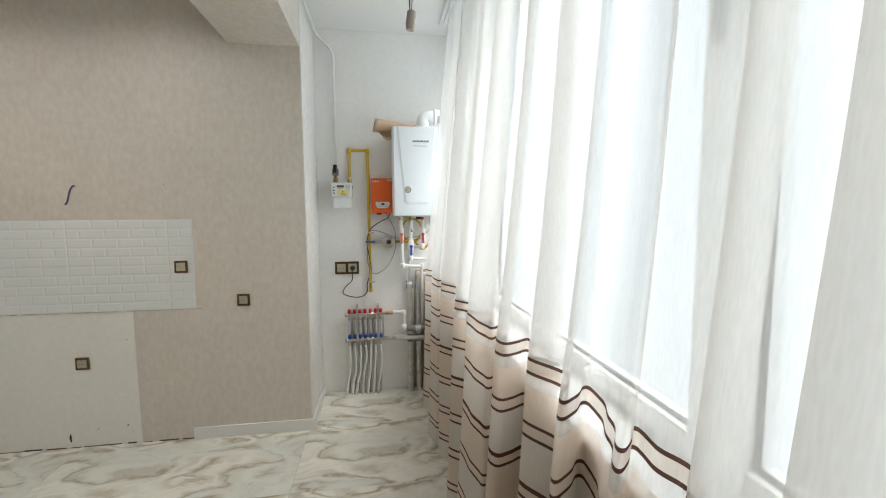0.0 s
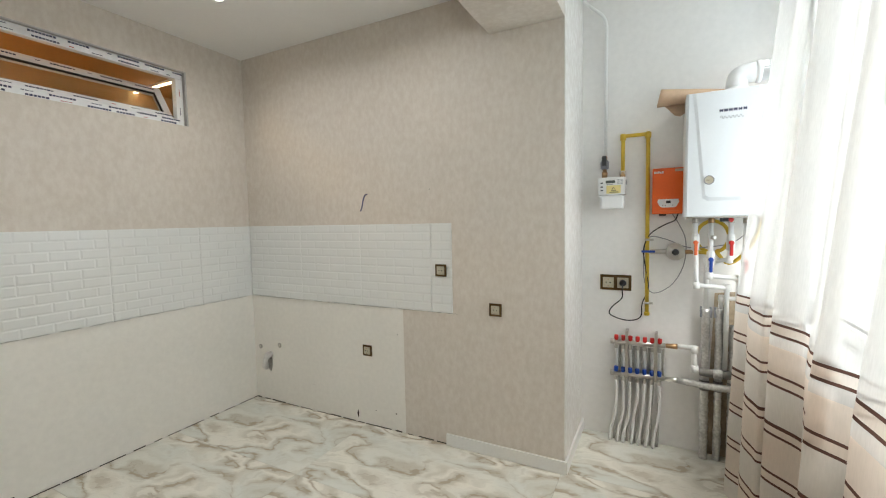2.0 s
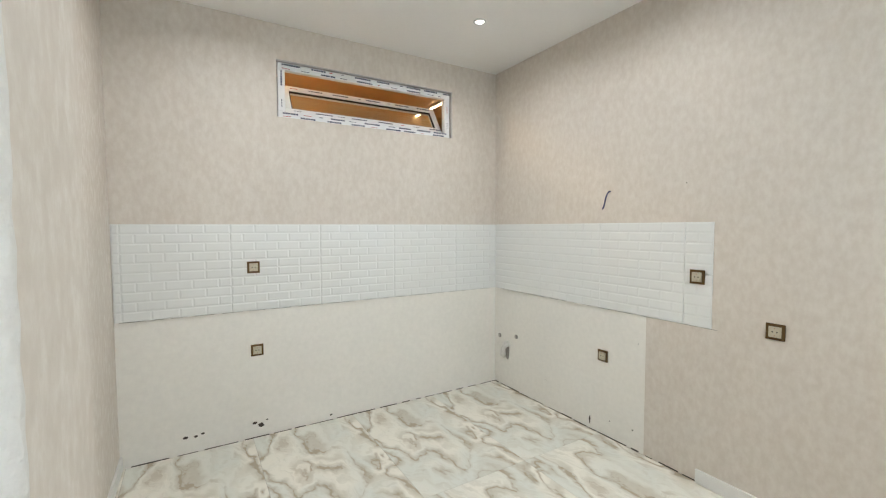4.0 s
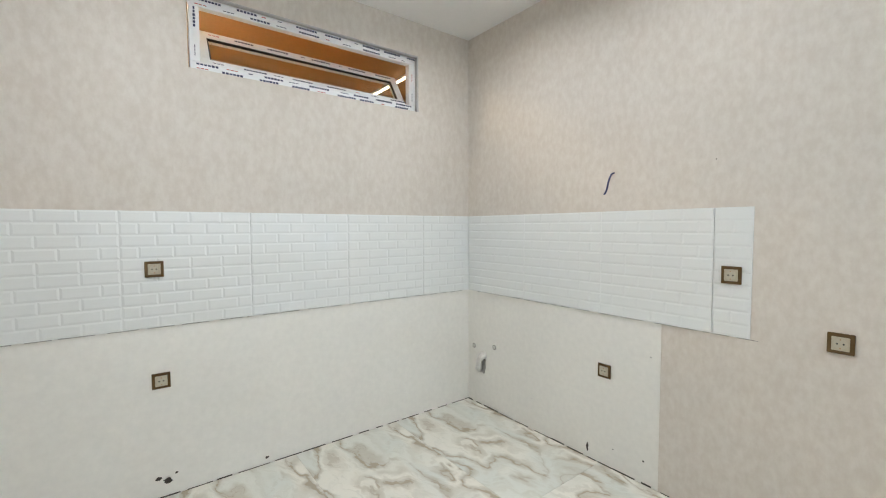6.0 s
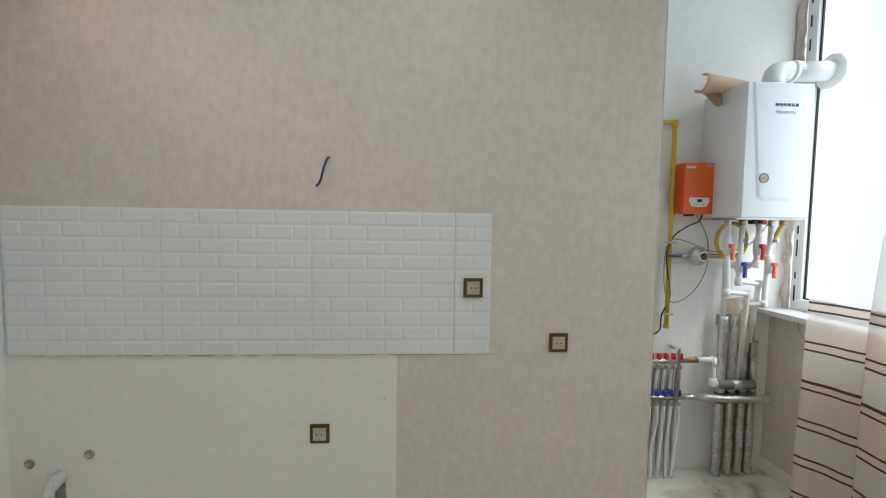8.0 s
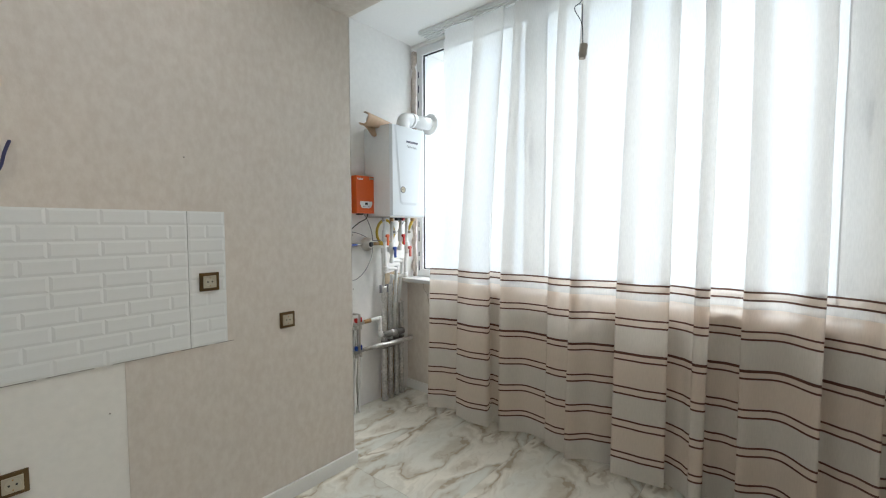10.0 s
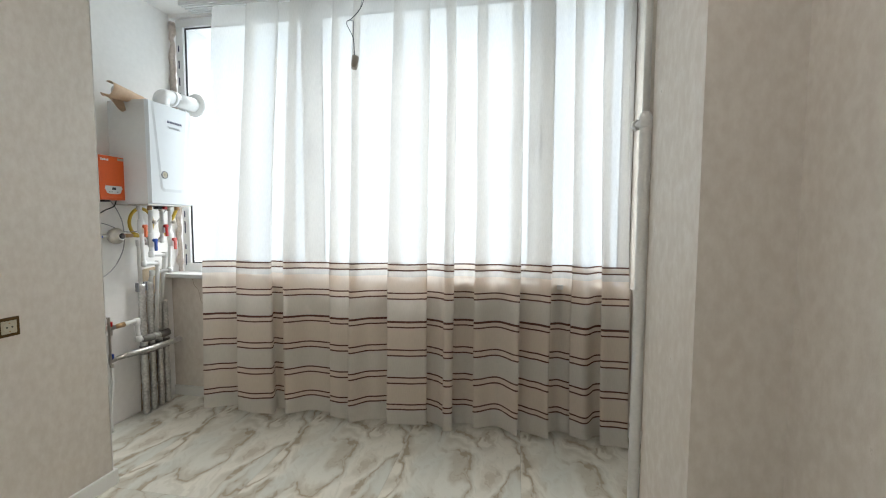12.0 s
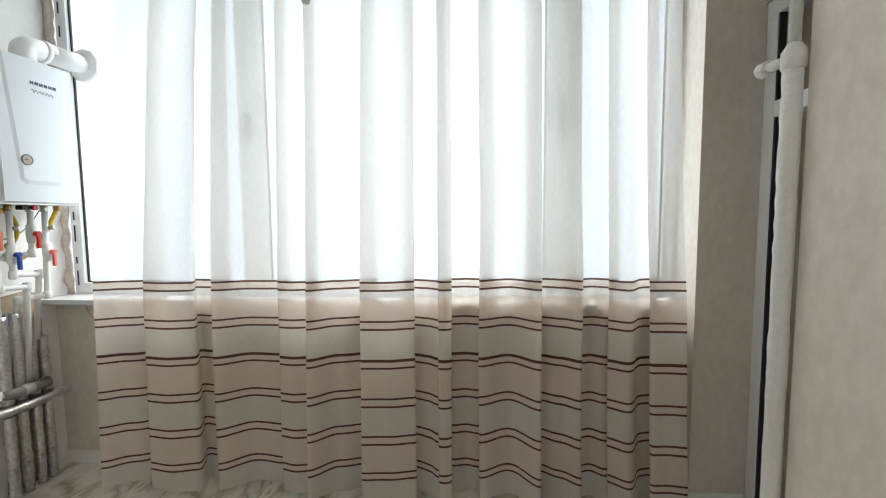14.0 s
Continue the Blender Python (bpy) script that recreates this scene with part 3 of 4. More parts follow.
# depth of each fold at its start, middle and end: -1 towards the room, 1 towards the window
DEPTH = [(-1, -.2, .4), (-.8, -1, -.7), (.9, .9, .8), (-.7, .5, .3), (-.3, -.5, -.3), (-1, .2, .6), (-1, -.9, -.6), (.4, .1, -.5),
         (-.9, -.95, -.8), (.7, .9, .7), (-.4, .5, -1), (.6, 0, -.7), (.5, .8, .3), (-.2, -.8, .5), (-1, -.9, -1)]


def cloth_line():
    """The cloth from above: panels joined by folds that double back behind the panel in front."""
    rnd = random.Random(12)
    wide = [a - b for a, b in zip(FOLDS, FOLDS[1:])]
    pts = []
    for k, (d0, d1, d2) in enumerate(DEPTH):
        a, b = FOLDS[k], FOLDS[k + 1]
        for q in range(13):
            u = q / 12
            w = (1 - math.cos(2 * math.pi * u)) / 2
            d = (d0 + (d1 - d0) * w) if u < 0.5 else (d2 + (d1 - d2) * w)
            pts.append((a + (b - a) * u, d))
        if k + 1 < len(DEPTH):
            nxt = DEPTH[k + 1][0]
            lap = min(rnd.uniform(0.055, 0.095), 0.6 * min(wide[k], wide[k + 1]))
            if d2 <= nxt:
                pts += [(b - 0.004, d2 + 0.15), (b + 0.5 * lap, (d2 + nxt) / 2 + 0.25), (b + lap, nxt - 0.1), (b + lap, nxt + 0.15), (b + 0.5 * lap, nxt + 0.1)]
            else:
                pts += [(b - 0.5 * lap, d2 + 0.1), (b - lap, d2 + 0.15), (b - lap, d2 - 0.1), (b - 0.5 * lap, (d2 + nxt) / 2 + 0.25), (b + 0.004, nxt + 0.15)]
    # even steps along the cloth, then rounded off
    even, left = [], 0.0
    for (y0, d0), (y1, d1) in zip(pts, pts[1:]):
        ln = math.hypot(y1 - y0, 0.06 * (d1 - d0))
        while left < ln:
            u = left / ln
            even.append((y0 + (y1 - y0) * u, d0 + (d1 - d0) * u))
            left += 0.009
        left -= ln
    soft = []
    for k in range(len(even)):
        acc_y = acc_d = total = 0.0
        for j in range(-3, 4):
            q = even[min(max(k + j, 0), len(even) - 1)]
            w = math.exp(-(j / 1.7) ** 2)
            acc_y, acc_d, total = acc_y + w * q[0], acc_d + w * q[1], total + w
        soft.append((acc_y / total, acc_d / total))
    return soft


def cloth():
    """Overlapping folds that deepen towards the hem; the cloth stands off the sill and runs back to the rail."""
    bm = bmesh.new()
    uv = bm.loops.layers.uv.new("cloth")
    prof = cloth_line()
    n, rows = len(prof), 64
    grid = []
    for r in range(rows + 1):
        v = r / rows
        line = []
        for k, (y, d) in enumerate(prof):
            s = k * 0.009
            near = min(1.0, max(0.0, (-0.6 - y) / 1.6))
            sag = 0.030 + 0.010 * math.sin(s * 5.3) - 0.012 * d
            z = (ZBAL - 0.03) * (1 - v) + sag * v
            amp = 0.022 + 0.068 * v ** 1.2
            drift = 0.030 * noise.noise((y * 2.1, v * 1.4, 0.3)) * (1 - 0.75 * v) + 0.006 * noise.noise((s * 1.5, v * 4, 5.0))
            back = 0.150 * max(0.0, 1 - v / 0.66) ** 1.1
            x = 0.902 + back + 0.062 * near * math.sin(math.pi * min(1.0, v / 0.94)) + amp * d + 0.004 * noise.noise((s * 6, v * 5, 1.7))
            line.append((bm.verts.new((x, max(min(y + drift, 0.14), -2.84), z)), (s, z + 0.003 * noise.noise((s * 4, 3.1, z)) - 0.008 * near)))
        grid.append(line)
    for r in range(rows):
        for k in range(n - 1):
            q = (grid[r][k], grid[r][k + 1], grid[r + 1][k + 1], grid[r + 1][k])
            f = bm.faces.new([p[0] for p in q])
            f.smooth = True
            for lp, p in zip(f.loops, q):
                lp[uv].uv = p[1]
    return bm


part("cloth", cloth(), CLOTH, curtain)

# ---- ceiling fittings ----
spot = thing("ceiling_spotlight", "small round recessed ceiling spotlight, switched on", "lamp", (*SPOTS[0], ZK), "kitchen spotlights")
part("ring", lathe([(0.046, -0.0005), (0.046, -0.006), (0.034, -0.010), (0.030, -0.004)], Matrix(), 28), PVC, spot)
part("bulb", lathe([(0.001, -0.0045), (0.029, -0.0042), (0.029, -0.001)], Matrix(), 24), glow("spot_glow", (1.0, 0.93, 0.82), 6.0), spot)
# unseen copies that house the three added fill beams
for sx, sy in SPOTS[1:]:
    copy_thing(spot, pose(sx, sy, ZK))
holder = thing("hanging_lamp_holder", "bare lamp holder hanging on two thin wires", "lamp holder", (0.65, -1.13, 2.36))
part("socket", lathe([(0.010, 0.05), (0.021, 0.044), (0.021, -0.012), (0.017, -0.016), (0.017, -0.03)], pose(0, 0, 0, 4, 8, 0), 16), material("dusty_holder", (0.40, 0.36, 0.31), 0.6), holder)
part("wire", tube([(0.003, 0, 0.05), (0.01, 0.01, 0.15), (-0.012, 0.0, 0.24), (0.02, 0.03, 0.27), (0.05, -0.02, 0.35), (0.04, -0.05, 0.50), (0.045, -0.05, ZBAL - 2.36)], 0.0025, 6, smooth=6), GREYINK, holder)
part("wire", tube([(-0.003, 0, 0.05), (-0.005, 0.005, 0.15), (0.004, 0.05, 0.245), (0.02, 0.02, 0.28), (0.04, -0.035, 0.36), (0.055, -0.06, 0.50), (0.05, -0.055, ZBAL - 2.36)], 0.0025, 6, smooth=6), DARKINK, holder)


# ---- sockets ----
def outlet_module(parent, cx):
    """One socket insert in the plane y = 0, facing -y."""
    ins = part("insert", box(cx - 0.027, cx + 0.027, -0.0135, -0.0085, -0.027, 0.027, 0.0015), CREAM, parent, "cream socket insert")
    face = pose(cx, -0.0136, 0, 90, 0, 0)
    part("well", lathe([(0.0215, 0.0), (0.0215, 0.0012), (0.019, 0.0006), (0.0185, -0.0005)], face, 24), material("well_shade", (0.50, 0.46, 0.36), 0.5), ins)
    for dx in (-0.0095, 0.0095):
        part("pin_hole", lathe([(0.0035, -0.001), (0.0035, 0.0016)], face @ pose(dx, 0, 0), 10), BLACK, ins)
    for dz in (-0.020, 0.015):
        part("earth_clip", box(cx - 0.002, cx + 0.002, -0.0165, -0.0137, dz, dz + 0.005), BRASS, ins)


def socket_at(m, label, gang=1):
    ob = thing("wall_socket", label, "socket", group="wall sockets")
    w = 0.041 + 0.0355 * (gang - 1)
    outer = box(-w, w, -0.009, 0.0, -0.041, 0.041, 0.003)
    part("frame", outer, BRONZE, ob, "glossy bronze-brown socket frame")
    for k in range(gang):
        outlet_module(ob, (k - (gang - 1) / 2) * 0.071)
    ob.matrix_basis = m
    return ob


s0 = socket_at(pose(-0.802, -0.0135, 1.199), "bronze-framed cream wall socket on the white tiles")
for m, text in ((pose(-0.425, -0.0035, 0.961), "bronze-framed cream wall socket on beige wallpaper"), (pose(-1.441, -0.0005, 0.572), "bronze-framed cream wall socket on bare putty"),
                (pose(XA + 0.0135, -2.125, 1.215, 0, 0, 90), "bronze-framed cream wall socket on the white tiles"), (pose(XA + 0.0005, -2.113, 0.629, 0, 0, 90), "bronze-framed cream wall socket on bare putty")):
    tagged(copy_thing(s0, m), text)
socket_at(pose(0.225, YB, 1.083) @ Matrix.Diagonal((1.3, 1.3, 1.3, 1)), "double bronze-framed wall socket with a black plug in it", 2)

# black plug and its cable to the stabiliser
plug = thing("power_cable", "black plug with a looping black cable", "cable", (0.272, 0.59, 1.083))
part("plug", lathe([(0.022, 0.0), (0.022, 0.012), (0.017, 0.035), (0.008, 0.042)], pose(0, 0, 0, 90, 0, 0), 16), BLACK, plug)
part("cord", tube([(0, -0.04, 0), (0.0, -0.05, -0.05), (-0.005, -0.035, -0.10), (-0.07, -0.015, -0.17), (-0.075, -0.015, -0.22), (0.03, -0.015, -0.25), (0.11, -0.015, -0.22), (0.12, -0.015, -0.13), (0.155, -0.03, -0.02), (0.14, -0.03, 0.10), (0.125, -0.03, 0.23), (0.16, -0.03, 0.33), (0.24, -0.03, 0.39), (0.30, -0.04, 0.42), (0.318, -0.045, 0.462)], 0.004, 8, smooth=6), BLACK, plug)

# cooker wire in the wall
wire = thing("bare_wire", "short blue-grey cable end out of the wall", "cable", (-1.43, -0.003, 1.66))
part("cord", tube([(0.028, 0.006, 0.070), (0.024, -0.018, 0.062), (0.012, -0.027, 0.025), (0.004, -0.028, -0.012), (-0.006, -0.025, -0.036), (-0.020, -0.020, -0.050)], 0.005, 8, smooth=5), WIRE, wire)

# ---- gas line ----
gas = thing("gas_pipe", "white gas pipe down from the ceiling", "pipe", (0, 0, 0))
part("pipe", tube(rounded([(0.158, 0.575, 1.93), (0.158, 0.575, 2.84), (0.03, 0.565, 2.955), (0.03, -0.75, 2.955), (0.03, -0.80, ZBAL)], 0.06), 0.011, 12), PPR, gas)
part("bracket", joined(box(0.005, 0.05, -0.30, -0.28, 2.94, 2.97, 0.003)), GREYINK, gas)
gv = thing("gas_valve", "black and grey gas valve with brass nuts over the meter", "valve", (0.155, 0.555, 1.80))
part("nut", lathe([(0.012, 0.0), (0.018, 0.002), (0.018, 0.032), (0.013, 0.036), (0.013, 0.05)], Matrix(), 6), BRASS, gv)
part("body", joined(lathe([(0.016, 0.05), (0.026, 0.056), (0.027, 0.10), (0.018, 0.11)], Matrix(), 14), box(-0.02, 0.02, -0.03, 0.0, 0.055, 0.10, 0.004)), material("valve_grey", (0.20, 0.20, 0.22), 0.45), gv)
part("handle", joined(box(-0.014, 0.014, -0.042, -0.028, 0.07, 0.135, 0.004), lathe([(0.012, 0), (0.012, 0.006)], pose(0, -0.042, 0.085, 90, 0, 0), 14)), BLACK, gv)
part("upper_nut", lathe([(0.014, 0.11), (0.016, 0.113), (0.016, 0.13), (0.012, 0.14)], Matrix(), 6), BRASS, gv)

meter = thing("gas_meter", "white household gas meter with a yellow plate", "gas meter", (0.206, 0.53, 1.584))
part("upper_case", box(-0.083, 0.083, -0.065, 0.05, 0.09, 0.205, 0.010), PLASTIC_SIDE, meter)
part("lower_case", box(-0.074, 0.074, -0.055, 0.05, 0.0, 0.092, 0.016), PVC, meter)
part("display", box(-0.034, 0.022, -0.0675, -0.064, 0.166, 0.184), LCD, meter)
part("plate", box(-0.03, 0.056, -0.0675, -0.064, 0.100, 0.152, 0.001), PALE_YELLOW, meter, "pale yellow warning plate")
tri = bmesh.new()
for a, b in (((0.0, 0.118), (0.026, 0.118)), ((0.0, 0.118), (0.013, 0.14)), ((0.026, 0.118), (0.013, 0.14))):
    bm_tube(tri, [(a[0], -0.0682, a[1]), (b[0], -0.0682, b[1])], 0.0012, 6)
bm_box(tri, -0.012, 0.04, -0.0684, -0.0676, 0.106, 0.110)
part("warning_print", tri, DARKINK, meter)
for k in range(8):
    part("print", box(0.036 + 0.018 * (k % 2), 0.05 + 0.018 * (k % 2), -0.0665, -0.0648, 0.160 + 0.008 * (k // 2), 0.164 + 0.008 * (k // 2)), GREYINK, meter)
for z in (0.118, 0.14, 0.165):
    part("print", box(-0.066, -0.052, -0.0665, -0.0648, z, z + 0.008), DARKINK, meter)
part("print", box(-0.03, 0.01, -0.0665, -0.0648, 0.156, 0.16), GREYINK, meter)
part("side_button", box(0.083, 0.088, -0.03, 0.0, 0.155, 0.185, 0.002), GREYINK, meter)
part("inlet", lathe([(0.017, 0.2), (0.017, 0.218)], pose(-0.051, 0.02, 0), 12), BRASS, meter)
part("inlet", lathe([(0.017, 0.2), (0.017, 0.215), (0.013, 0.24)], pose(0.061, 0.02, 0), 12), BRASS, meter)

yel = thing("yellow_gas_pipe", "yellow-painted gas pipe from the meter", "pipe", (0, 0, 0))
part("pipe", tube(rounded([(0.267, 0.555, 1.82), (0.267, 0.568, 2.06), (0.415, 0.568, 2.06), (0.420, 0.568, 0.90)], 0.012, 3), 0.0125, 12), YELLOW, yel)
part("elbow", lathe([(0.017, -0.022), (0.0185, -0.012), (0.0185, 0.014), (0.012, 0.02)], pose(0.267, 0.568, 2.055), 12), YELLOW, yel)
part("elbow", lathe([(0.017, -0.022), (0.0185, -0.012), (0.0185, 0.014), (0.012, 0.02)], pose(0.415, 0.568, 2.055), 12), YELLOW, yel)
part("cap", lathe([(0.010, 0), (0.017, 0.003), (0.017, 0.022), (0.012, 0.026)], pose(0.42, 0.568, 0.878), 10), YELLOW, yel)
part("nut", lathe([(0.014, 0), (0.020, 0.003), (0.020, 0.03), (0.014, 0.034)], pose(0.267, 0.556, 1.80), 6), STEEL, yel)
for z in (1.372, 0.955):
    part("pipe_clip", joined(lathe([(0.0135, 0), (0.0175, 0.001), (0.0175, 0.014), (0.0135, 0.015)], pose(0.42, 0.568, z), 14), box(0.435, 0.455, 0.56, 0.576, z, z + 0.014, 0.002), box(0.415, 0.425, 0.576, YB, z + 0.002, z + 0.012)), STEEL, yel)
reg = thing("gas_regulator", "silver gas regulator with a blue-handled valve", "regulator", (0.0, 0.0, 0.0))
part("valve_body", tube([(0.435, 0.55, 1.302), (0.535, 0.55, 1.307)], 0.015, 12, None), STEEL, reg)
part("lever", box(0.385, 0.465, 0.520, 0.534, 1.298, 1.312, 0.004), BLUE, reg, "blue lever handle")
part("body", lathe([(0.02, -0.03), (0.05, -0.024), (0.055, -0.006), (0.055, 0.006), (0.046, 0.02), (0.028, 0.026), (0.026, 0.045)], pose(0.578, 0.545, 1.305, 90, 0, 0), 24), STEEL, reg)
part("cap", lathe([(0.020, 0.045), (0.020, 0.05), (0.012, 0.056)], pose(0.578, 0.545, 1.305, 90, 0, 0), 18), BLACK, reg)
part("outlet", tube([(0.62, 0.55, 1.305), (0.70, 0.55, 1.305)], 0.013, 10), BRASS, reg)
hose = thing("gas_hose", "looped yellow corrugated gas hose under the boiler", "hose", (0, 0, 0))
loop = [(0.70, 0.55, 1.305), (0.76, 0.555, 1.30)]
for k in range(2, 22):
    a = -math.pi / 2 - 2 * math.pi * k / 22 * 1.0
    loop.append((0.775 + 0.085 * math.cos(a) * (1 - 0.002 * k), 0.57 - 0.002 * k, 1.40 + 0.095 * math.sin(a)))
loop += [(0.86, 0.54, 1.24), (0.94, 0.52, 1.31), (0.985, 0.49, 1.42), (0.992, 0.45, 1.50)]
part("tube", tube(loop, 0.011, 10, smooth=5), YELLOW, hose)
part("nut", lathe([(0.012, 0), (0.018, 0.003), (0.018, 0.03), (0.012, 0.034)], pose(0.992, 0.45, 1.488), 6), BRASS, hose)

# ---- voltage stabiliser ----
stab = thing("voltage_stabiliser", "orange wall-mounted voltage stabiliser box", "stabiliser", (0.533, 0.5, 1.544))
part("casing", box(-0.09, 0.09, 0.0, YB - 0.5, 0.0, 0.285, 0.008), ORANGE, stab)
part("panel", prism([(-0.055, 0.092), (0.055, 0.092), (0.06, 0.075), (0.045, 0.045), (0.03, 0.04), (-0.03, 0.04), (-0.045, 0.045), (-0.06, 0.075)], -0.003, 0.001), PVC, stab, "white control panel")
part("display", box(-0.012, 0.014, -0.0045, -0.0028, 0.066, 0.082), BLACK, stab)
for x in (-0.03, -0.015, 0.025):
    part("button", lathe([(0.0035, 0), (0.0035, 0.002)], pose(x, -0.003, 0.053, 90, 0, 0), 8), GREYINK, stab)
part("logo", joined(*[box(-0.08 + 0.011 * k, -0.072 + 0.011 * k, -0.0012, 0.0005, 0.252, 0.266 - 0.003 * (k % 2)) for k in range(5)]), PVC, stab, "pale lettering drawn as bars")
part("sticker", box(0.035, 0.08, -0.0012, 0.0005, 0.26, 0.276), CREAM, stab)
part("print", box(-0.05, 0.06, -0.0012, 0.0005, 0.018, 0.022), HOTORANGE, stab)
part("socket_block", box(-0.05, -0.01, 0.02, 0.06, -0.012, 0.001, 0.002), BLACK, stab)
gc = thing("grey_cable", "thin grey cable hanging from the stabiliser", "cable", (0, 0, 0))
part("cord", tube([(0.555, 0.56, 1.55), (0.60, 0.55, 1.47), (0.635, 0.55, 1.37), (0.625, 0.545, 1.22), (0.56, 0.56, 1.09), (0.46, 0.57, 1.03), (0.405, 0.575, 1.10), (0.40, 0.58, 1.30), (0.43, 0.575, 1.395), (0.52, 0.56, 1.385), (0.64, 0.55, 1.335), (0.74, 0.55, 1.335), (0.87, 0.56, 1.36), (0.95, 0.56, 1.43), (0.965, 0.5, 1.52)], 0.003, 7, smooth=6), GREYCABLE, gc)

# ---- boiler ----
BX0, BX1, BY, BZ0, BZ1 = 0.612, 0.990, 0.300, 1.522, 2.212
boil = thing("wall_boiler", "white wall-hung gas boiler with a sculpted front", "boiler", ((BX0 + BX1) / 2, BY, BZ0))
W, HB = (BX1 - BX0) / 2, BZ1 - BZ0
part("casing", box(-W, W, 0.02, YB - BY, 0.0, HB, 0.006), PLASTIC_SIDE, boil)
front = bmesh.new()
# front cover: bevelled rim and a raised tapering field
rim = [[(-W, 0.0), (W, 0.0), (W, HB), (-W, HB)], [(-W + 0.012, 0.006), (W - 0.012, 0.006), (W - 0.012, HB - 0.004), (-W + 0.012, HB - 0.004)]]
r0 = [front.verts.new((x, 0.021, z)) for x, z in rim[0]]
r1 = [front.verts.new((x, 0.0, z)) for x, z in rim[1]]
field = [(-W + 0.085, 0.105), (-W + 0.11, 0.088), (W - 0.11, 0.088), (W - 0.085, 0.105), (W - 0.03, HB - 0.004), (-W + 0.03, HB - 0.004)]
f0 = [front.verts.new((x, 0.0, z)) for x, z in field]
inner = [(-W + 0.100, 0.120), (-W + 0.118, 0.108), (W - 0.118, 0.108), (W - 0.100, 0.120), (W - 0.046, HB - 0.006), (-W + 0.046, HB - 0.006)]
f1 = [front.verts.new((x, -0.0045, z)) for x, z in inner]
for k in range(4):
    front.faces.new((r0[k], r0[(k + 1) % 4], r1[(k + 1) % 4], r1[k]))
front.faces.new((r1[0], r1[1], f0[2], f0[1]))
front.faces.new((r1[1], r1[2], f0[4], f0[3], f0[2]))
front.faces.new((r1[3], r1[0], f0[1], f0[0], f0[5]))
front.faces.new((r1[2], r1[3], f0[5], f0[4]))
for k in range(6):
    front.faces.new((f0[k], f0[(k + 1) % 6], f1[(k + 1) % 6], f1[k]))
front.faces.new(f1)
part("front_cover", front, PLASTIC, boil)
gauge = part("pressure_gauge", lathe([(0.026, -0.005), (0.026, 0.004), (0.021, 0.006), (0.0205, 0.003)], pose(-0.073, -0.0045, 0.204, 90, 0, 0), 28), GREYINK, boil, "round pressure gauge")
part("dial", lathe([(0.0205, 0.002), (0.0205, 0.0035)], pose(-0.073, -0.0045, 0.204, 90, 0, 0), 28), CREAM, gauge)
part("needle", box(-0.085, -0.072, -0.0095, -0.0083, 0.202, 0.205), BLACK, gauge)
logo = bmesh.new()
for k in range(6):
    x = 0.0 - 0.032 + 0.0215 * k
    bm_box(logo, x, x + 0.006, -0.0060, -0.0043, 0.568, 0.583)
    bm_box(logo, x + 0.010, x + 0.016, -0.0060, -0.0043, 0.568, 0.583)
    bm_box(logo, x + 0.006, x + 0.010, -0.0060, -0.0043, 0.572, 0.577 + 0.004 * (k % 2))
part("logo", logo, NAVYINK, boil, "dark lettering drawn as bars")
script_ = [(-0.028 + 0.0042 * k, -0.0053, 0.538 + 0.008 * math.sin(k * 1.5) + 0.006 * (k == 2)) for k in range(26)]
part("script_logo", tube(script_, 0.0011, 5, smooth=3), GREYINK, boil, "thin script flourish")
part("bottom_tray", box(-W + 0.01, W + 0.008, 0.03, YB - BY - 0.02, -0.008, 0.002, 0.003), STEEL, boil)
for x, mat in ((0.677, STEEL), (0.76, BRASS), (0.857, STEEL), (0.930, STEEL)):
    part("connector", lathe([(0.010, 0.0), (0.017, 0.003), (0.017, 0.03), (0.012, 0.034)], pose(x - (BX0 + BX1) / 2, 0.16, -0.042), 6), mat, boil)
part("drain_tap", joined(box(0.0, 0.045, 0.13, 0.17, -0.03, -0.008, 0.004)), BLACK, boil)
part("drain_knob", lathe([(0.012, 0), (0.012, 0.02)], pose(0.05, 0.13, -0.02, 90, 0, 0), 12), RED, boil)

flue = thing("boiler_flue", "white plastic flue elbow and pipe through the window", "flue", (0.86, 0.425, BZ1))
part("elbow", tube(rounded([(0, 0, 0), (0, 0, 0.098), (0.14, 0, 0.104)], 0.085, 10), 0.052, 24), PVC, flue)
part("collar", lathe([(0.052, 0), (0.060, 0.003), (0.060, 0.022), (0.053, 0.026)], pose(0, 0, 0.0), 28), PVC, flue)
part("collar", lathe([(0.053, 0), (0.059, 0.004), (0.059, 0.022), (0.053, 0.026)], pose(0.085, 0, 0.101, 0, 90, 0), 28), PVC, flue)
part("pipe", tube([(0.09, 0, 0.101), (0.45, 0, 0.118)], 0.052, 28), PVC, flue)
part("rosette", lathe([(0.054, 0.0), (0.094, 0.0), (0.096, 0.006), (0.086, 0.018), (0.054, 0.024)], pose(0.335, 0, 0.113, 0, -90, 0), 10), PVC, flue, "ragged white wall rosette")

# curled offcut of wallpaper on the boiler
roll = thing("wallpaper_offcut", "curled brown-backed wallpaper offcut on the boiler", "paper", (0, 0, 0))


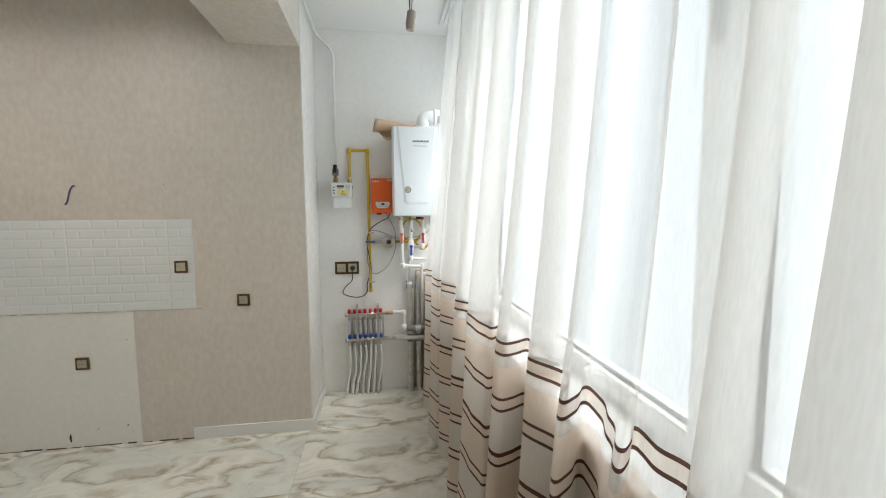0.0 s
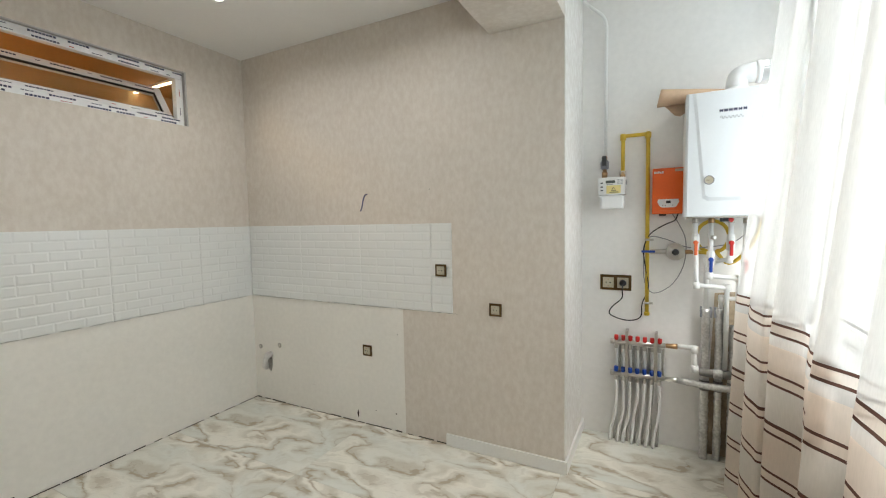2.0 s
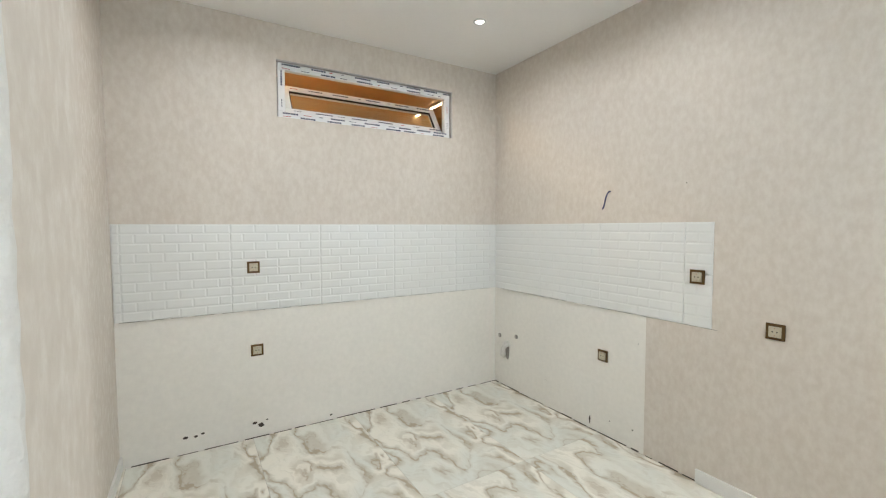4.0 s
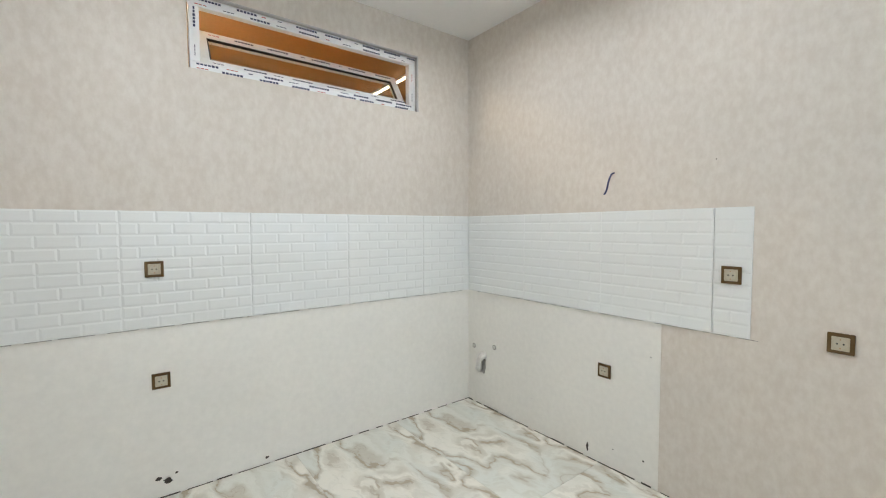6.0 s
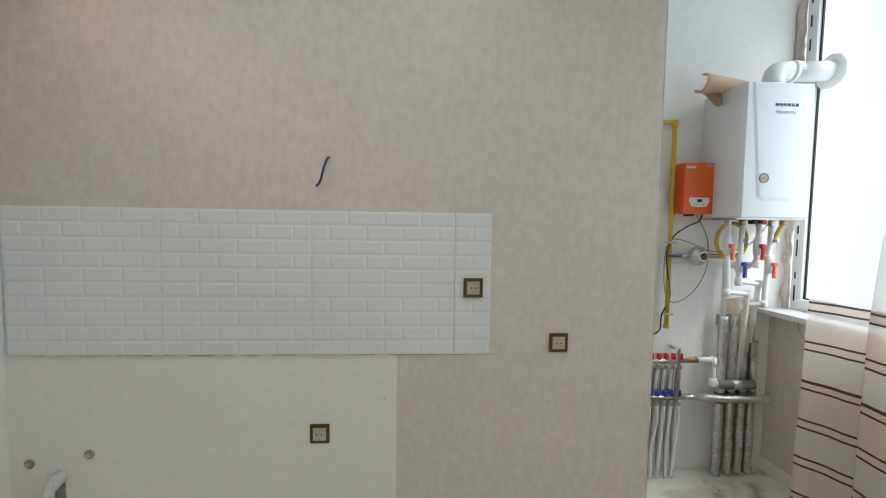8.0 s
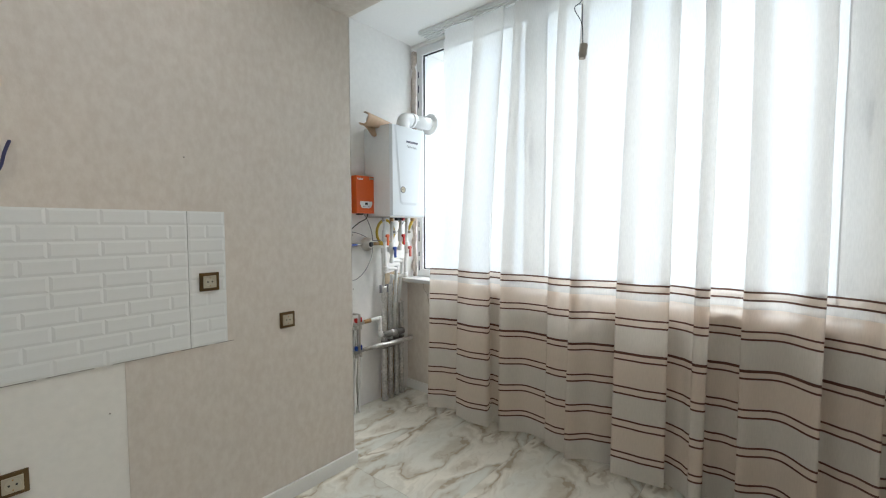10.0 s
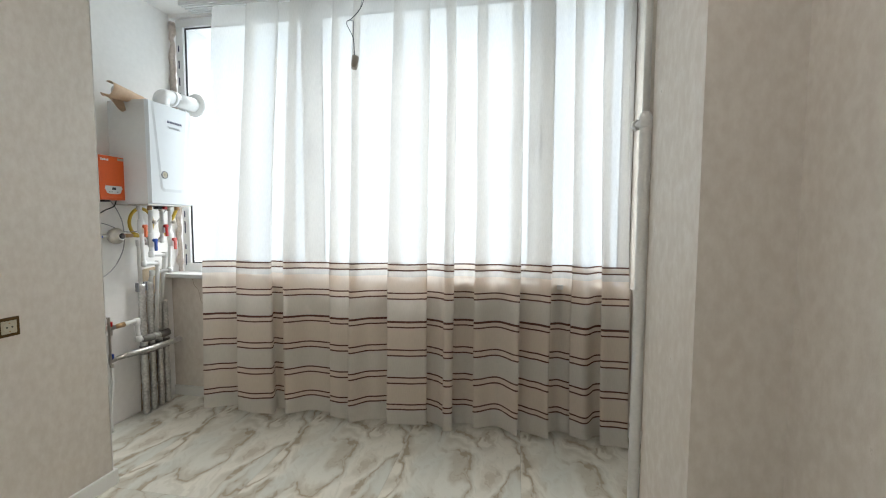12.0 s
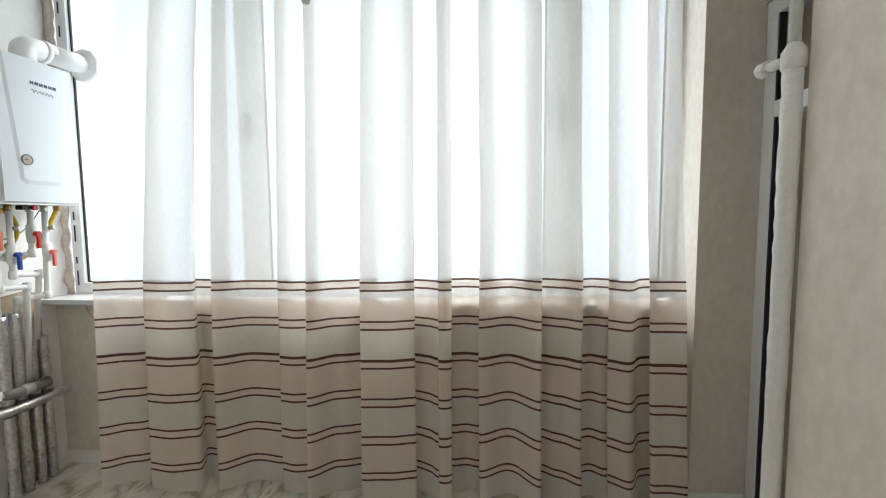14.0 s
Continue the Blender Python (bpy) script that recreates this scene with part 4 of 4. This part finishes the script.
def offcut():
    """A sheet lying on the casing, its free end rolled over and hanging down to a torn point."""
    bm = bmesh.new()
    rows_ = []
    for k in range(15):
        u = k / 14
        x = 0.475 + 0.40 * u
        r = 0.040 * (1 - u) ** 0.8 + 0.012
        tail = max(0.0, 0.085 * math.sin(math.pi * min(1.0, u / 0.42)) + 0.02 * (1 - u / 0.42)) if u < 0.42 else 0.0
        line = []
        for q in range(20):
            a = radians(70 + 265 * q / 19)
            line.append(bm.verts.new((x + 0.012 * math.sin(a), 0.45 + r * math.cos(a), 2.212 + 0.6 * r + r * math.sin(a))))
        last = line[-1].co.copy()
        for q in range(1, 5):
            line.insert(0, bm.verts.new((x + 0.004 * q, 0.45 + r * 0.34 - 0.007 * q * (1 - u), 2.212 + 1.55 * r - 0.002 * q)))
        for q in range(1, 5):
            line.append(bm.verts.new((last.x + 0.010 * q * (1 - u), last.y - 0.010 * q * (1 - u), last.z - tail * q / 4)))
        rows_.append(line)
    for a, b in zip(rows_, rows_[1:]):
        for k in range(len(a) - 1):
            bm.faces.new((a[k], a[k + 1], b[k + 1], b[k])).smooth = True
    return bm


sheet = part("sheet", offcut(), KRAFT, roll)
sol = sheet.modifiers.new("thickness", "SOLIDIFY")
sol.thickness = 0.0012
part("white_face", tube([(0.53 + 0.05 * k, 0.452 + 0.003 * (k % 2), 2.226 + 0.0225 * (1 - k / 8)) for k in range(8)], 0.03, 14, [0.030, 0.030, 0.027, 0.024, 0.021, 0.018, 0.015, 0.012]), PAPERBACK, roll, "white printed face of the paper")

# ---- water pipes under the boiler ----
PY = 0.455


def ppr(label, pts, r=0.0135):
    ob = thing("water_pipe", label, "pipe", group="white water pipes")
    part("pipe", tube(rounded(pts, 0.014, 4), r, 14), PPR, ob)
    for q in pts[1:-1]:
        part("elbow", lathe([(r, -0.022), (r + 0.005, -0.018), (r + 0.005, 0.018), (r, 0.022)], pose(*q), 14), PPR, ob)
    return ob


p1 = ppr("white plastic water pipe with an orange valve", [(0.677, PY, 1.485), (0.690, PY, 1.11), (0.850, 0.50, 1.095), (0.855, 0.54, 0.575)])
p2 = ppr("white plastic water pipe with a blue valve", [(0.760, PY, 1.485), (0.755, PY, 1.17), (0.905, 0.49, 1.155), (0.91, 0.54, 0.8)])
p3 = ppr("white plastic water pipe with a red valve", [(0.857, PY, 1.485), (0.852, PY, 1.27), (0.790, 0.52, 1.255), (0.748, 0.55, 1.25), (0.748, 0.55, 0.95)])
p4 = ppr("white plastic water pipe with a coral valve", [(0.930, PY, 1.485), (0.925, 0.47, 1.04), (0.828, 0.53, 1.025), (0.822, 0.55, 0.93)])
for ob, x, z, mat in ((p1, 0.680, 1.37, HOTORANGE), (p2, 0.758, 1.27, BLUE), (p3, 0.856, 1.37, RED), (p4, 0.929, 1.27, CORAL)):
    v = part("valve", lathe([(0.014, -0.05), (0.02, -0.045), (0.023, 0.0), (0.02, 0.045), (0.014, 0.05)], pose(x, PY, z), 14), PPR, ob)
    part("handle", joined(box(x - 0.008, x + 0.009, PY - 0.046, PY - 0.030, z - 0.075, z + 0.01, 0.005), lathe([(0.013, 0), (0.013, 0.022)], pose(x, PY - 0.022, z, 90, 0, 0), 14)), mat, v, "coloured lever handle")
for ob, x, z in ((p2, 0.760, 1.40), (p4, 0.930, 1.40)):
    part("strainer_cap", lathe([(0.012, 0), (0.012, 0.02), (0.008, 0.024)], pose(x + 0.006, PY - 0.012, z, 90, 0, 20), 12), STEEL, ob)

structure("mortar_patch", prism([(0.765, 0.0), (1.0, 0.0), (1.0, 1.03), (0.93, 1.06), (0.80, 1.045), (0.785, 0.6)], YB - 0.003, YB - 0.0005), MORTAR, "unplastered brown mortar behind the risers", "wall patch")

# foil-wrapped risers
for k, (x, y, top, r) in enumerate(((0.750, 0.545, 0.955, 0.0235), (0.822, 0.55, 0.965, 0.021), (0.893, 0.555, 0.86, 0.021), (0.957, 0.56, 0.80, 0.023))):
    rnd = random.Random(30 + k)
    ob = thing("insulated_riser", "floor pipe wrapped in crinkled silver foil", "pipe", (x, y, 0), "foil-wrapped risers")
    n = 44
    pts = [(rnd.uniform(-0.0015, 0.0015), rnd.uniform(-0.0015, 0.0015), top * q / n) for q in range(n + 1)]
    part("foil", tube(pts, r, 16, [r + rnd.uniform(-0.0022, 0.0022) for _ in pts]), FOIL, ob)
    if k < 2:
        part("clip", box(-r - 0.008, -r + 0.004, -0.006, 0.02, 0.90, 0.965, 0.002), GREYINK, ob)
        part("clip", box(r - 0.004, r + 0.008, -0.006, 0.02, 0.90, 0.965, 0.002), GREYINK, ob)
    part("tape", lathe([(r + 0.003, 0.44), (r + 0.004, 0.445), (r + 0.004, 0.50), (r + 0.003, 0.505)], Matrix(), 16), DARKFOAM, ob)

# ---- underfloor heating manifold ----
man = thing("heating_manifold", "seven-loop underfloor heating manifold with red and blue caps", "manifold", (0, 0, 0))
MY = 0.545
loops = [0.238 + 0.0435 * k for k in range(7)]
for z, capmat, nm in ((0.690, RED, "red plastic cap"), (0.472, BLUE, "blue plastic cap")):
    bar = part("bar", tube([(0.212, MY, z), (0.530, MY, z + 0.004)], 0.0165, 16), STEEL, man)
    part("end_cap", lathe([(0.012, -0.012), (0.02, -0.010), (0.02, 0.010), (0.017, 0.012)], pose(0.212, MY, z, 0, 90, 0), 10), STEEL, bar)
    for x in loops:
        part("cap", joined(lathe([(0.010, 0.012), (0.0125, 0.016), (0.0135, 0.022), (0.0135, 0.044), (0.011, 0.047)], pose(x, MY - 0.004, z), 10)), capmat, bar, nm)
        part("nipple", lathe([(0.009, -0.045), (0.0125, -0.043), (0.0125, -0.018), (0.010, -0.012)], pose(x, MY - 0.004, z), 6), STEEL, bar)
for x in (loops[1] + 0.022, loops[5] + 0.022):
    part("bracket", joined(box(x - 0.009, x + 0.009, MY - 0.022, MY - 0.018, 0.45, 0.77, 0.001), box(x - 0.009, x + 0.009, MY + 0.02, YB, 0.755, 0.77, 0.001), box(x - 0.009, x + 0.009, MY - 0.022, MY + 0.03, 0.765, 0.77)), STEEL, man)
rnd = random.Random(5)
for k, x in enumerate(loops):
    part("supply_pipe", tube([(x, MY + 0.005, 0.655), (x + 0.003, MY + 0.02, 0.58), (x + 0.002, MY + 0.025, 0.515)], 0.0085, 10, smooth=4), PPR, man)
    part("return_pipe", tube([(x + 0.022, MY + 0.03, 0.66), (x + 0.022, MY + 0.035, 0.46)], 0.007, 10), GREYPIPE, man, "grey pipe behind")
    e = 0.205 + 0.045 * k + rnd.uniform(-0.006, 0.006)
    part("loop_pipe", tube([(x, MY - 0.004, 0.43), (x + rnd.uniform(-.006, .006), MY, 0.32), (x + 0.35 * (e - x) + rnd.uniform(-.01, .01), MY + 0.005, 0.19), (e, MY - 0.01, 0.07), (e - 0.006, MY - 0.02, 0.0)], 0.0085, 10, smooth=5), PPR, man)
    e2 = e + 0.022
    part("loop_pipe", tube([(x + 0.004, MY + 0.03, 0.64), (x + 0.006, MY + 0.045, 0.40), (x + 0.5 * (e2 - x), MY + 0.045, 0.22), (e2, MY + 0.03, 0.08), (e2 - 0.004, MY + 0.015, 0.0)], 0.008, 10, smooth=5), GREYPIPE, man, "grey pipe behind")
fit1 = thing("manifold_feed", "white elbow and foil pipe feeding the manifold", "pipe", (0, 0, 0))
part("union", tube([(0.532, MY, 0.694), (0.600, MY, 0.696)], 0.015, 8, [0.014, 0.019]), BRASS, fit1)
part("pipe", tube(rounded([(0.60, MY, 0.697), (0.690, 0.535, 0.700), (0.695, 0.53, 0.565), (0.73, 0.525, 0.56)], 0.016, 4), 0.0155, 14), PPR, fit1)
part("elbow", lathe([(0.016, -0.024), (0.0215, -0.02), (0.0215, 0.02), (0.016, 0.024)], pose(0.691, 0.535, 0.692), 14), PPR, fit1)
part("elbow", lathe([(0.016, -0.024), (0.0215, -0.02), (0.0215, 0.02), (0.016, 0.024)], pose(0.695, 0.53, 0.57), 14), PPR, fit1)
part("foil", tube([(0.722, 0.52, 0.560), (0.77, 0.505, 0.562), (0.83, 0.50, 0.563), (0.915, 0.495, 0.566)], 0.025, 16, [0.023, 0.026, 0.024, 0.027]), DARKFOAM, fit1, "dark foam sleeve")
part("foil_band", lathe([(0.0255, 0), (0.0285, 0.004), (0.0285, 0.045), (0.026, 0.05)], pose(0.79, 0.5035, 0.5625, 0, 90, 0), 16), FOIL, fit1)
fit2 = thing("manifold_return", "silver foil pipe from the lower manifold bar", "pipe", (0, 0, 0))
part("union", tube([(0.532, MY, 0.476), (0.610, MY - 0.005, 0.478)], 0.015, 8, [0.014, 0.020]), STEEL, fit2)
part("foil", tube([(0.60, 0.54, 0.478), (0.66, 0.52, 0.482), (0.74, 0.49, 0.485), (0.82, 0.475, 0.488), (0.90, 0.465, 0.492), (0.985, 0.46, 0.497)], 0.021, 16, [0.018, 0.022, 0.020, 0.022, 0.020, 0.021]), FOIL, fit2)

# ---- scars on the walls ----
def blot(name, m, rx, rz, mat, seed, label, depth=0.002):
    """A ragged patch lying on a wall, in local x and z, facing -y."""
    rnd = random.Random(seed)
    n = 18
    out = [(rx * math.cos(2 * math.pi * k / n) * rnd.uniform(0.6, 1.1), rz * math.sin(2 * math.pi * k / n) * rnd.uniform(0.7, 1.1)) for k in range(n)]
    bm = prism(out, -depth, -0.0002)
    bmesh.ops.transform(bm, matrix=m, verts=bm.verts)
    return structure(name, bm, mat, label, "wall damage")


HOLE = material("ragged_hole_grey", (0.40, 0.385, 0.35), 0.95, bump=1.0, scale=55, vary=0.35)
blot("wall_hole", pose(-2.50, 0, 0.345), 0.042, 0.085, HOLE, 3, "ragged hole in the putty round a pipe stub", 0.003)
# no recess here: the hole's inner shade is painted as a dark blot
blot("wall_hole", pose(-2.488, -0.003, 0.39), 0.014, 0.022, DARKLINE, 4, "flat dark patch for the shade in the ragged hole")
pipe_stub = thing("pipe_stub", "crumpled plastic-wrapped pipe stub in the wall", "pipe", (-2.50, 0, 0.36))
part("wrap", tube([(0.015, 0.02, 0.05), (0.012, -0.03, 0.045), (0.0, -0.045, 0.01), (-0.012, -0.04, -0.05), (-0.02, -0.02, -0.075)], 0.015, 9, [0.026, 0.030, 0.020, 0.027, 0.018]), material("crumpled_film", (0.66, 0.65, 0.62), 0.3, bump=1.0, scale=60, vary=0.2), pipe_stub)
for x, z in ((-2.605, 0.462), (-2.372, 0.498)):
    cap = thing("water_outlet", "small capped water outlet in the putty", "outlet", (x, 0, z))
    part("ring", lathe([(0.020, 0.0), (0.020, 0.004), (0.012, 0.006), (0.011, 0.002)], pose(0, 0, 0, 90, 0, 0), 14), HOLE, cap)
    part("thread", lathe([(0.010, 0.0), (0.010, 0.012), (0.006, 0.013)], pose(0, 0, 0, 90, 0, 0), 12), STEEL, cap)
west = pose(XA, 0, 0, 0, 0, 90)
for k, (y, z, rx, rz) in enumerate(((-2.14, 0.108, 0.016, 0.010), (-2.10, 0.085, 0.022, 0.016), (-2.06, 0.115, 0.008, 0.006), (-2.56, 0.11, 0.018, 0.010), (-2.50, 0.105, 0.012, 0.009), (-2.46, 0.115, 0.014, 0.007), (-1.6, 0.04, 0.012, 0.008))):
    blot("wall_chip", pose(XA, y, z, 0, 0, 90), rx, rz, DARKLINE, 50 + k, "small dark chip in the putty")
for k, (x, z, rx, rz) in enumerate(((-1.20, 0.13, 0.006, 0.005), (-1.38, 0.12, 0.004, 0.003), (-1.55, 0.065, 0.008, 0.03), (-1.17, 0.72, 0.003, 0.003), (-0.883, 1.741, 0.003, 0.003), (-2.0, 0.22, 0.02, 0.003))):
    blot("wall_chip", pose(x, -0.0035 if z > 1.5 else 0, z), rx, rz, DARKLINE if k != 5 else PAPERBACK, 70 + k, "small dark chip in the putty")


def dirty_joint(name, along, a0, a1, seed):
    rnd = random.Random(seed)
    bm = bmesh.new()
    a = a0
    while a < a1:
        ln = rnd.uniform(0.03, 0.16)
        h = rnd.uniform(0.003, 0.009)
        if along == "x":
            bm_box(bm, a, a + ln, -0.004, -0.0003, 0.0005, h)
        else:
            bm_box(bm, XA + 0.0003, XA + 0.004, a, a + ln, 0.0005, h * 0.7)
        a += ln + rnd.uniform(0.0, 0.06)
    return structure(name, bm, DARKLINE, "dark open joint between floor and wall", "joint")


dirty_joint("floor_gap", "x", XA + 0.01, -0.80, 1)
dirty_joint("floor_gap", "y", -2.85, -0.02, 2)
tile_gap = dirty_joint("tile_gap", "x", XA + 0.1, -0.75, 3)
tile_gap.matrix_basis = pose(0, 0, 0.9095) @ Matrix.Diagonal((1, 1, 0.34, 1))
tile_gap = dirty_joint("tile_gap", "y", -2.88, -0.05, 6)
tile_gap.matrix_basis = pose(0, 0, 0.9095) @ Matrix.Diagonal((1, 1, 0.45, 1))
crack = [(XW - 0.0005, 0.42 - 0.02 * k + 0.012 * math.sin(k * 2.1), 0.95 - 0.045 * k) for k in range(14)]
structure("wall_crack", tube(crack, 0.0016, 5), material("crack_brown", (0.33, 0.26, 0.19), 0.9), "thin crack down the parapet wallpaper", "crack")


# ---- backsplash tiles: 0.6 x 0.3 sheets with bevelled brick relief ----
def sheet_mesh(width, row_shift, first=0.0):
    """A glazed sheet, x from 0 to width, z from 0 to 0.299, facing -y."""
    bm = box(0.0005, width - 0.0005, -0.0062, 0.0, 0.0003, 0.2997)
    for r in range(5):
        z0, z1 = r * 0.06 + 0.0009, (r + 1) * 0.06 - 0.0009
        x = -0.075 if (r + row_shift) % 2 else 0.0
        while x < width - 1e-4:
            a, b = max(x, 0.0) + 0.0009, min(x + 0.15, width) - 0.0009
            if b - a > 0.02:
                c = 0.009
                lo = [bm.verts.new(q) for q in ((a, -0.0063, z0), (b, -0.0063, z0), (b, -0.0063, z1), (a, -0.0063, z1))]
                hi = [bm.verts.new(q) for q in ((a + c, -0.0080, z0 + c), (b - c, -0.0080, z0 + c), (b - c, -0.0080, z1 - c), (a + c, -0.0080, z1 - c))]
                bm.faces.new(hi)
                for k in range(4):
                    bm.faces.new((lo[k], lo[(k + 1) % 4], hi[(k + 1) % 4], hi[k]))
            x += 0.15
    return bm


sheets = {}


def sheet_data(width):
    key = round(width, 3)
    if key not in sheets:
        sheets[key] = mesh_of("tile", sheet_mesh(width, 0), TILE)
    return sheets[key]


north = tagged(part("backsplash_north", box(XA + 0.004, -0.725, -0.0015, -0.0004, 0.912, 1.512), WHITE_GROUT), "white glazed backsplash with brick relief", "backsplash", kind="structure")
west_b = tagged(part("backsplash_west", box(XA + 0.0004, XA + 0.0015, YS + 0.002, -0.004, 0.912, 1.512), WHITE_GROUT), "glossy white glazed backsplash with brick relief", "backsplash", kind="structure")
for row in range(2):
    z = 0.912 + 0.3 * row
    for x0, x1 in ((XA + 0.012, -2.071), (-2.071, -1.475), (-1.475, -0.882), (-0.880, -0.725)):
        t = new("tile", sheet_data(x1 - x0))
        t.parent = north
        t.location = (x0, -0.0016, z)
    for y0, y1 in ((-0.455, -0.004), (-1.057, -0.455), (-1.659, -1.057), (-2.261, -1.659), (-2.863, -2.261), (YS + 0.002, -2.863)):
        t = new("tile", sheet_data(y1 - y0))
        t.parent = west_b
        t.matrix_basis = pose(XA + 0.0016, y0, z, 0, 0, 90)

# ---- floor: 0.72 x 1.45 m marble-print slabs on a grout bed ----
floor = structure("floor", joined(box(XA - 0.14, -0.46, YS - 0.12, 0.1, -0.05, -0.0025), box(-0.46, 1.34, -3.75, 0.75, -0.05, -0.0025)), GROUT, "marble-print floor tiles with beige veins", "floor")
LX, LY = 1.45, 0.724
slab = box(-LX / 2 + 0.0008, LX / 2 - 0.0008, -LY / 2 + 0.0008, LY / 2 - 0.0008, -0.010, 0.0, 0.0006)
slab_me = mesh_of("floor_tile", slab, MARBLE)
OX, OY = -0.02, -2.153
for i in range(-4, 2):
    for j in range(-3, 6):
        x, y = OX + (i + 0.5) * LX, OY + (j + 0.5) * LY
        if x + LX / 2 < XA - 0.1 or x - LX / 2 > 1.2 or y - LY / 2 > 0.70 or y + LY / 2 < (-3.74 if x + LX / 2 > 0.1 else YS):
            continue
        t = new("floor_tile", slab_me)
        t.parent = floor
        t.location = (x, y, 0.0)
